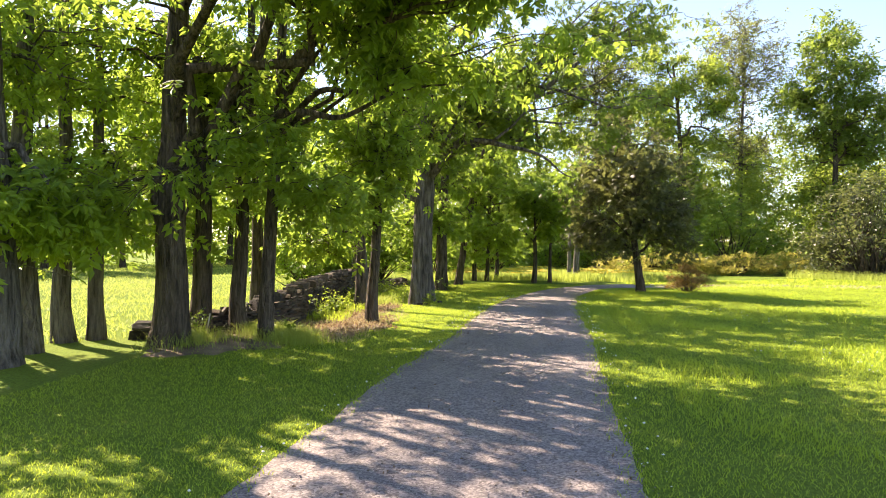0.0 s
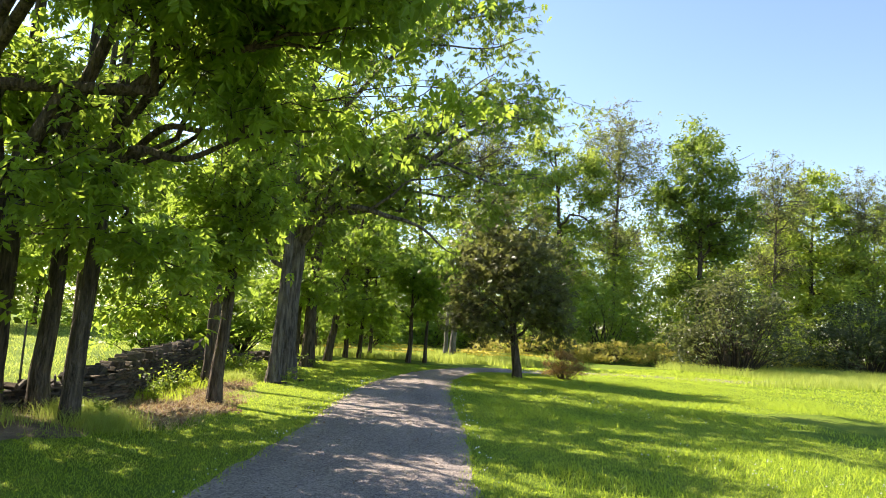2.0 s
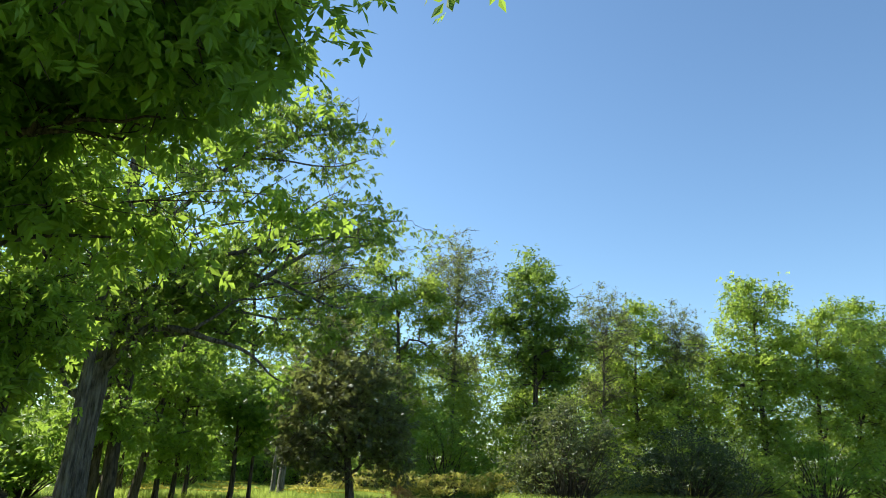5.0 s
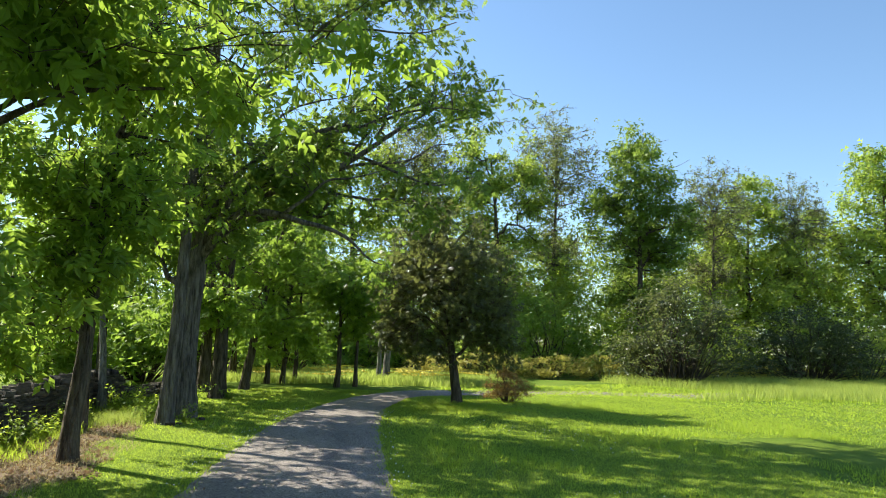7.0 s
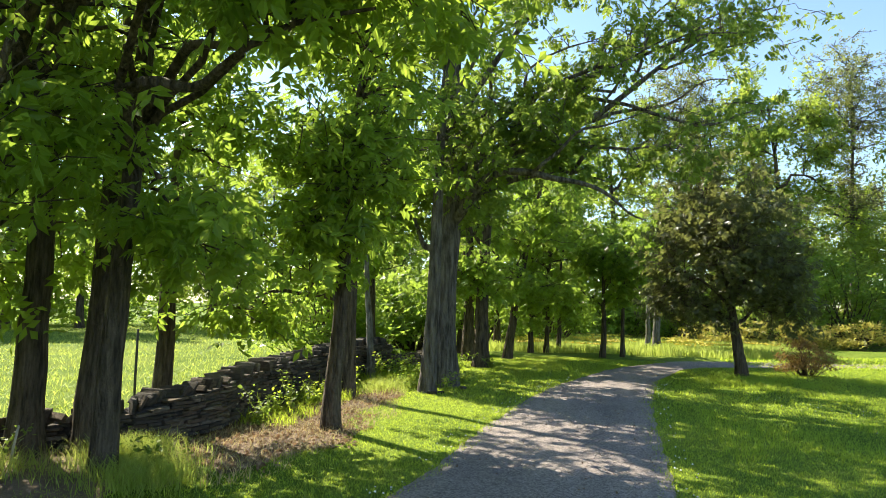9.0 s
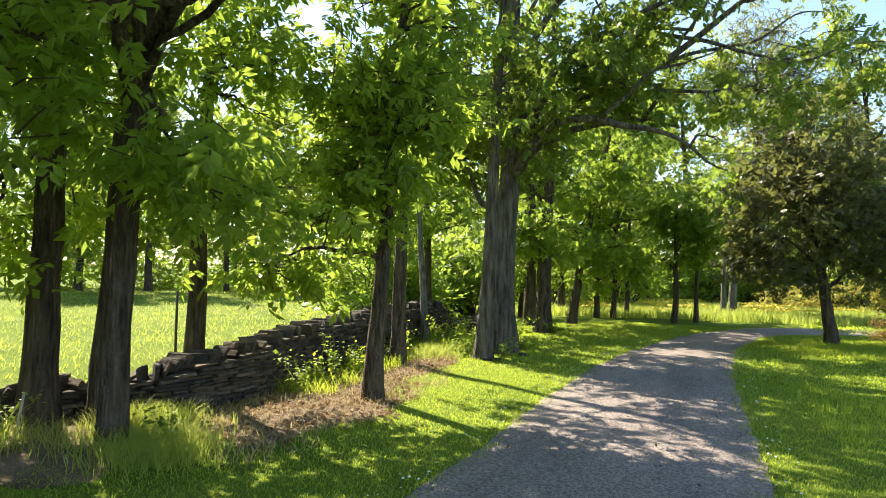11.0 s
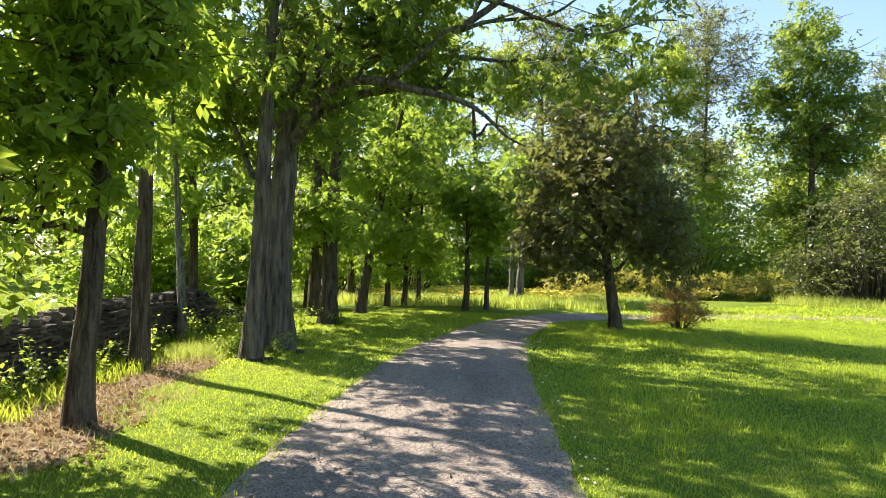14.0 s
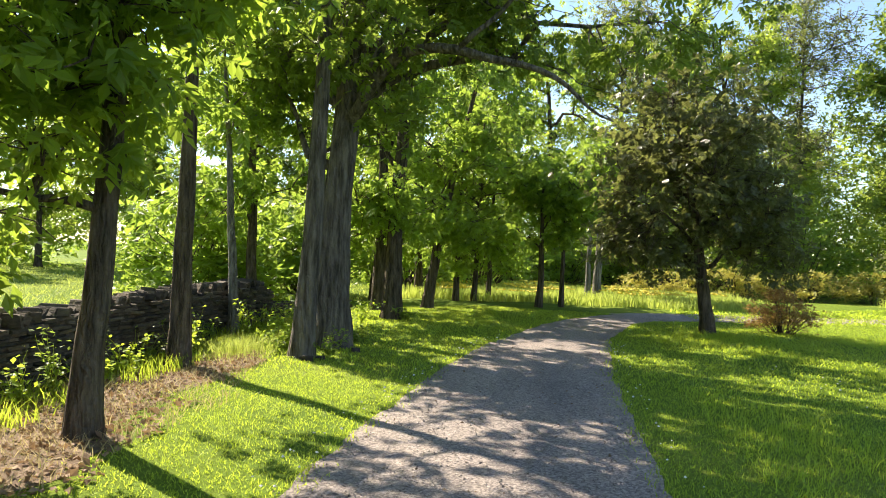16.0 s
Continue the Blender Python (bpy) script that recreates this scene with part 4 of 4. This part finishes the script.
# bare soil with an irregular rim, laid on the turf
def soil_patch(cx, cy, rx, ry, seed):
    rr = np.random.default_rng(seed)
    m, k = 9, 56
    ang = np.linspace(0, 2 * np.pi, k, endpoint=False)
    rim = 1 + 0.16 * np.sin(3 * ang + rr.uniform(0, 6)) + 0.1 * np.sin(7 * ang + rr.uniform(0, 6)) + rr.normal(0, 0.05, k)
    q = np.linspace(0.02, 1, m)[:, None]
    x, y = cx + rx * q * rim * np.cos(ang), cy + ry * q * rim * np.sin(ang)
    z = land(x, y) + 0.012 * (1 - q ** 3) + 0.004 + rr.normal(0, 0.003, x.shape)
    i, j = np.meshgrid(np.arange(m - 1), np.arange(k), indexing="ij")
    a, b = i * k + j, i * k + (j + 1) % k
    ob = link_mesh("soil_patch", np.stack([x, y, z], -1).reshape(-1, 3), np.stack([a, b, b + k, a + k], -1).reshape(-1, 4), SOIL, smooth=True)
    return tagged(ob, "bare brown soil with straw between wall and lawn", "soil", "", "structure")


soil_patch(-3.3, 15.0, 1.05, 2.6, 301)
soil_patch(-3.15, 18.6, 0.55, 1.3, 302)
soil_patch(-4.1, 11.7, 0.9, 1.3, 303)
soil_patch(-3.6, 13.6, 0.5, 0.9, 304)


# white clover heads and loose stones
def specks(name, pts, size, material, label, category, lift):
    base = np.array([[1, 0, 0], [-0.5, 0.87, 0], [-0.5, -0.87, 0], [0, 0, 1], [0, 0, -0.6]], float)
    tri = np.array([[0, 1, 3], [1, 2, 3], [2, 0, 3], [1, 0, 4], [2, 1, 4], [0, 2, 4]])
    n = len(pts)
    ang = r.uniform(0, 6.28, n)
    sc = size * r.uniform(0.5, 1.4, n)
    c, s_ = np.cos(ang), np.sin(ang)
    bx = base[None, :, 0] * c[:, None] - base[None, :, 1] * s_[:, None]
    by = base[None, :, 0] * s_[:, None] + base[None, :, 1] * c[:, None]
    co = np.stack([bx, by * r.uniform(0.7, 1, (n, 1)), np.repeat(base[None, :, 2], n, 0) * r.uniform(0.5, 0.9, (n, 1))], -1) * sc[:, None, None] + pts[:, None] + np.array([0, 0, lift])
    return tagged(link_mesh(name, co.reshape(-1, 3), (tri[None] + (np.arange(n) * 5)[:, None, None]).reshape(-1, 3), material), label, category, "", "stuff")


clover = scatter(15000, -2.6, 9, 4, 24, lambda x, y: ((off_path(x, y) > 0.02) & (off_path(x, y) < 0.25) & (r.uniform(0, 1, len(x)) < 0.35)) | ((x > 1.6) & (off_path(x, y) > 0.3) & (np.sin(x * 1.1 + 2) + np.sin(y * 0.8 + x) > 0.9) & (r.uniform(0, 1, len(x)) < 0.12)))
specks("clover_flowers", clover, 0.013, PETAL, "tiny white clover heads along the drive", "flowers", 0.05)
pebbles = scatter(26000, -2, 4, 3.5, 22, lambda x, y: off_path(x, y) < 0.06)
pebbles[:, 2] = 0.004 + 0.03 * np.clip(1 - (np.abs(pebbles[:, 0] - 0.5 * (edge(EDGE_L, pebbles[:, 1]) + edge(EDGE_R, pebbles[:, 1]))) / 1.3) ** 2, 0, 1)
specks("loose_gravel", pebbles, 0.009, GRAVEL, "loose grey gravel chips on the drive", "gravel", 0.002)
gold = scatter(3000, -3, 8, 36, 46, lambda x, y: np.sin(x * 1.7) + np.sin(y * 1.1 + x) > 0.2)
specks("yellow_flowers", gold, 0.06, YELLOW, "yellow meadow flowers beyond the bend", "flowers", 0.33)


# fallen leaves on the bare soil
litter = scatter(9000, -5, -1.8, 12.9, 24, lambda x, y: (soil_zone(x, y) < 1.2) & (x > wall_xs(y) + 0.3))
litter[:, 2] += 0.03
bits_ = scatter(2600, -1.6, 3, 4, 26, lambda x, y: (off_path(x, y) < -0.02) & (r.uniform(0, 1, len(x)) < 0.4))
bits_[:, 2] += 0.04
co, fa = leaf_field(bits_, 0.03, KITE, r, 0.0)
tagged(link_mesh("leaf_scraps", co, fa, SOIL), "small brown leaf scraps strewn on the gravel", "leaves", "", "stuff")
co, fa = leaf_field(litter, 0.065, KITE, r, 0.0)
tagged(link_mesh("leaf_litter", co, fa, LITTER), "dry brown leaf litter on bare soil", "leaves", "", "stuff")


# leafy weeds at the wall's foot
def make_weed(x, y, h, seed):
    rr = np.random.default_rng(seed)
    root = new("weed")
    root.location = at(x, y)
    tagged(root, "leafy green weed at the foot of the wall", "weed", "weeds along the wall")
    bits, pts = [], []
    for _ in range(9):
        tip = np.array([rr.normal(0, 0.16), rr.normal(0, 0.16), h * rr.uniform(0.6, 1.1)])
        line = bent((0, 0, -0.01), tip, rr, 0.05, 0.15, 6)
        bits.append(tube(line, np.linspace(0.006, 0.002, 6), 3))
        for _ in range(16):
            pts.append(line[rr.integers(1, 6)] + rr.normal(0, 0.035, 3))
    co, fa = joined(bits)
    tagged(link_mesh("stalk_mass", co, fa, MEADOW, root), "", "", "", "stuff")
    co, fa = leaf_field(np.array(pts), 0.06, KITE, rr, 0.1)
    link_mesh("foliage", co, fa, GRASS if seed % 2 else OAK, root)


for k in range(16):
    y = 15.4 + 8.4 * (k + r.uniform(0, 1)) / 16
    make_weed(float(wall_xs(y)) + 0.35 + abs(r.normal(0, 0.28)), y, r.uniform(0.3, 0.6), 400 + k)
for k, (x, y) in enumerate(((-2.7, 20.3), (-2.9, 21.0), (-1.95, 20.1), (-3.0, 22.3), (-2.0, 22.0), (-2.8, 20.8), (-4.6, 12.1), (-4.9, 11.9), (-3.2, 12.6), (-2.9, 26.0), (-2.0, 26.4), (-2.6, 24.6))):
    make_weed(x, y, r.uniform(0.25, 0.5), 460 + k)

# field fence post behind the wall
post = new("fence_post")
post.location = at(-6.6, 17.0)
tagged(post, "thin dark iron fence post in the field", "fence post")
co, fa = tube([(0, 0, -0.1), (0, 0, 0.6), (0.01, 0, 1.2), (0.01, 0, 1.21)], [0.022, 0.022, 0.02, 0.001], 8)
link_mesh("post", co, fa, IRON, post, smooth=True)

# pale stake by the wall's end
stake = new("garden_stake")
stake.location = at(-4.55, 12.25)
tagged(stake, "thin pale wooden stake leaning in the grass", "stake")
co, fa = tube([(0, 0, -0.08), (0.03, 0, 0.18), (0.07, 0.01, 0.4), (0.071, 0.01, 0.405)], [0.013, 0.013, 0.011, 0.001], 7)
link_mesh("shaft", co, fa, PALE_WOOD, stake, smooth=True)
# loose field stones at the foot of the old trees
for k, (x, y, q) in enumerate(((-2.12, 19.72, 0.12), (-2.0, 19.95, 0.08), (-1.75, 20.9, 0.1))):
    rock = new("field_stone", stone_shapes[k * 3])
    rock.matrix_basis = Matrix.Translation((x, y, float(land(x, y)) + q * 0.2)) @ Matrix.Rotation(k * 1.1, 4, 'Z') @ Matrix.Diagonal((q * 1.3, q, q * 0.7, 1))
    tagged(rock, "small weathered stone lying at the foot of an old tree", "stone", "loose stones")

# stones of the wall: the ones nearest the drive singly, the others joined
singles = sorted([s for s in stones if s[0] >= 0 and s[1] > 12.2], key=lambda s: s[1])
chosen = [s for s in singles if s[0] == 1 and s[1] < 17.5 and 0.1 < s[2]][:180] + [s for s in singles if s[0] == 0 and s[1] < 21][:120]
taken = set(chosen)
for k, s in enumerate(chosen):
    ob = new("stone", stone_shapes[k % 16])
    ob.parent = wall
    ob.matrix_basis = stone_pose(s)
rest_co, rest_fa, n0 = [], [], 0
shape_data = []
for me in stone_shapes:
    me.calc_loop_triangles()
    shape_data.append((np.array([v.co[:] for v in me.vertices]), np.array([t.vertices[:] for t in me.loop_triangles])))
for k, s in enumerate(stones):
    if s in taken:
        continue
    c, f = shape_data[k % 16]
    m = np.array(stone_pose(s))
    rest_co.append(c @ m[:3, :3].T + m[:3, 3])
    rest_fa.append(f + n0)
    n0 += len(c)
tagged(link_mesh("stacked_stones", np.concatenate(rest_co), np.concatenate(rest_fa), STONE, wall), "", "", "", "stuff")
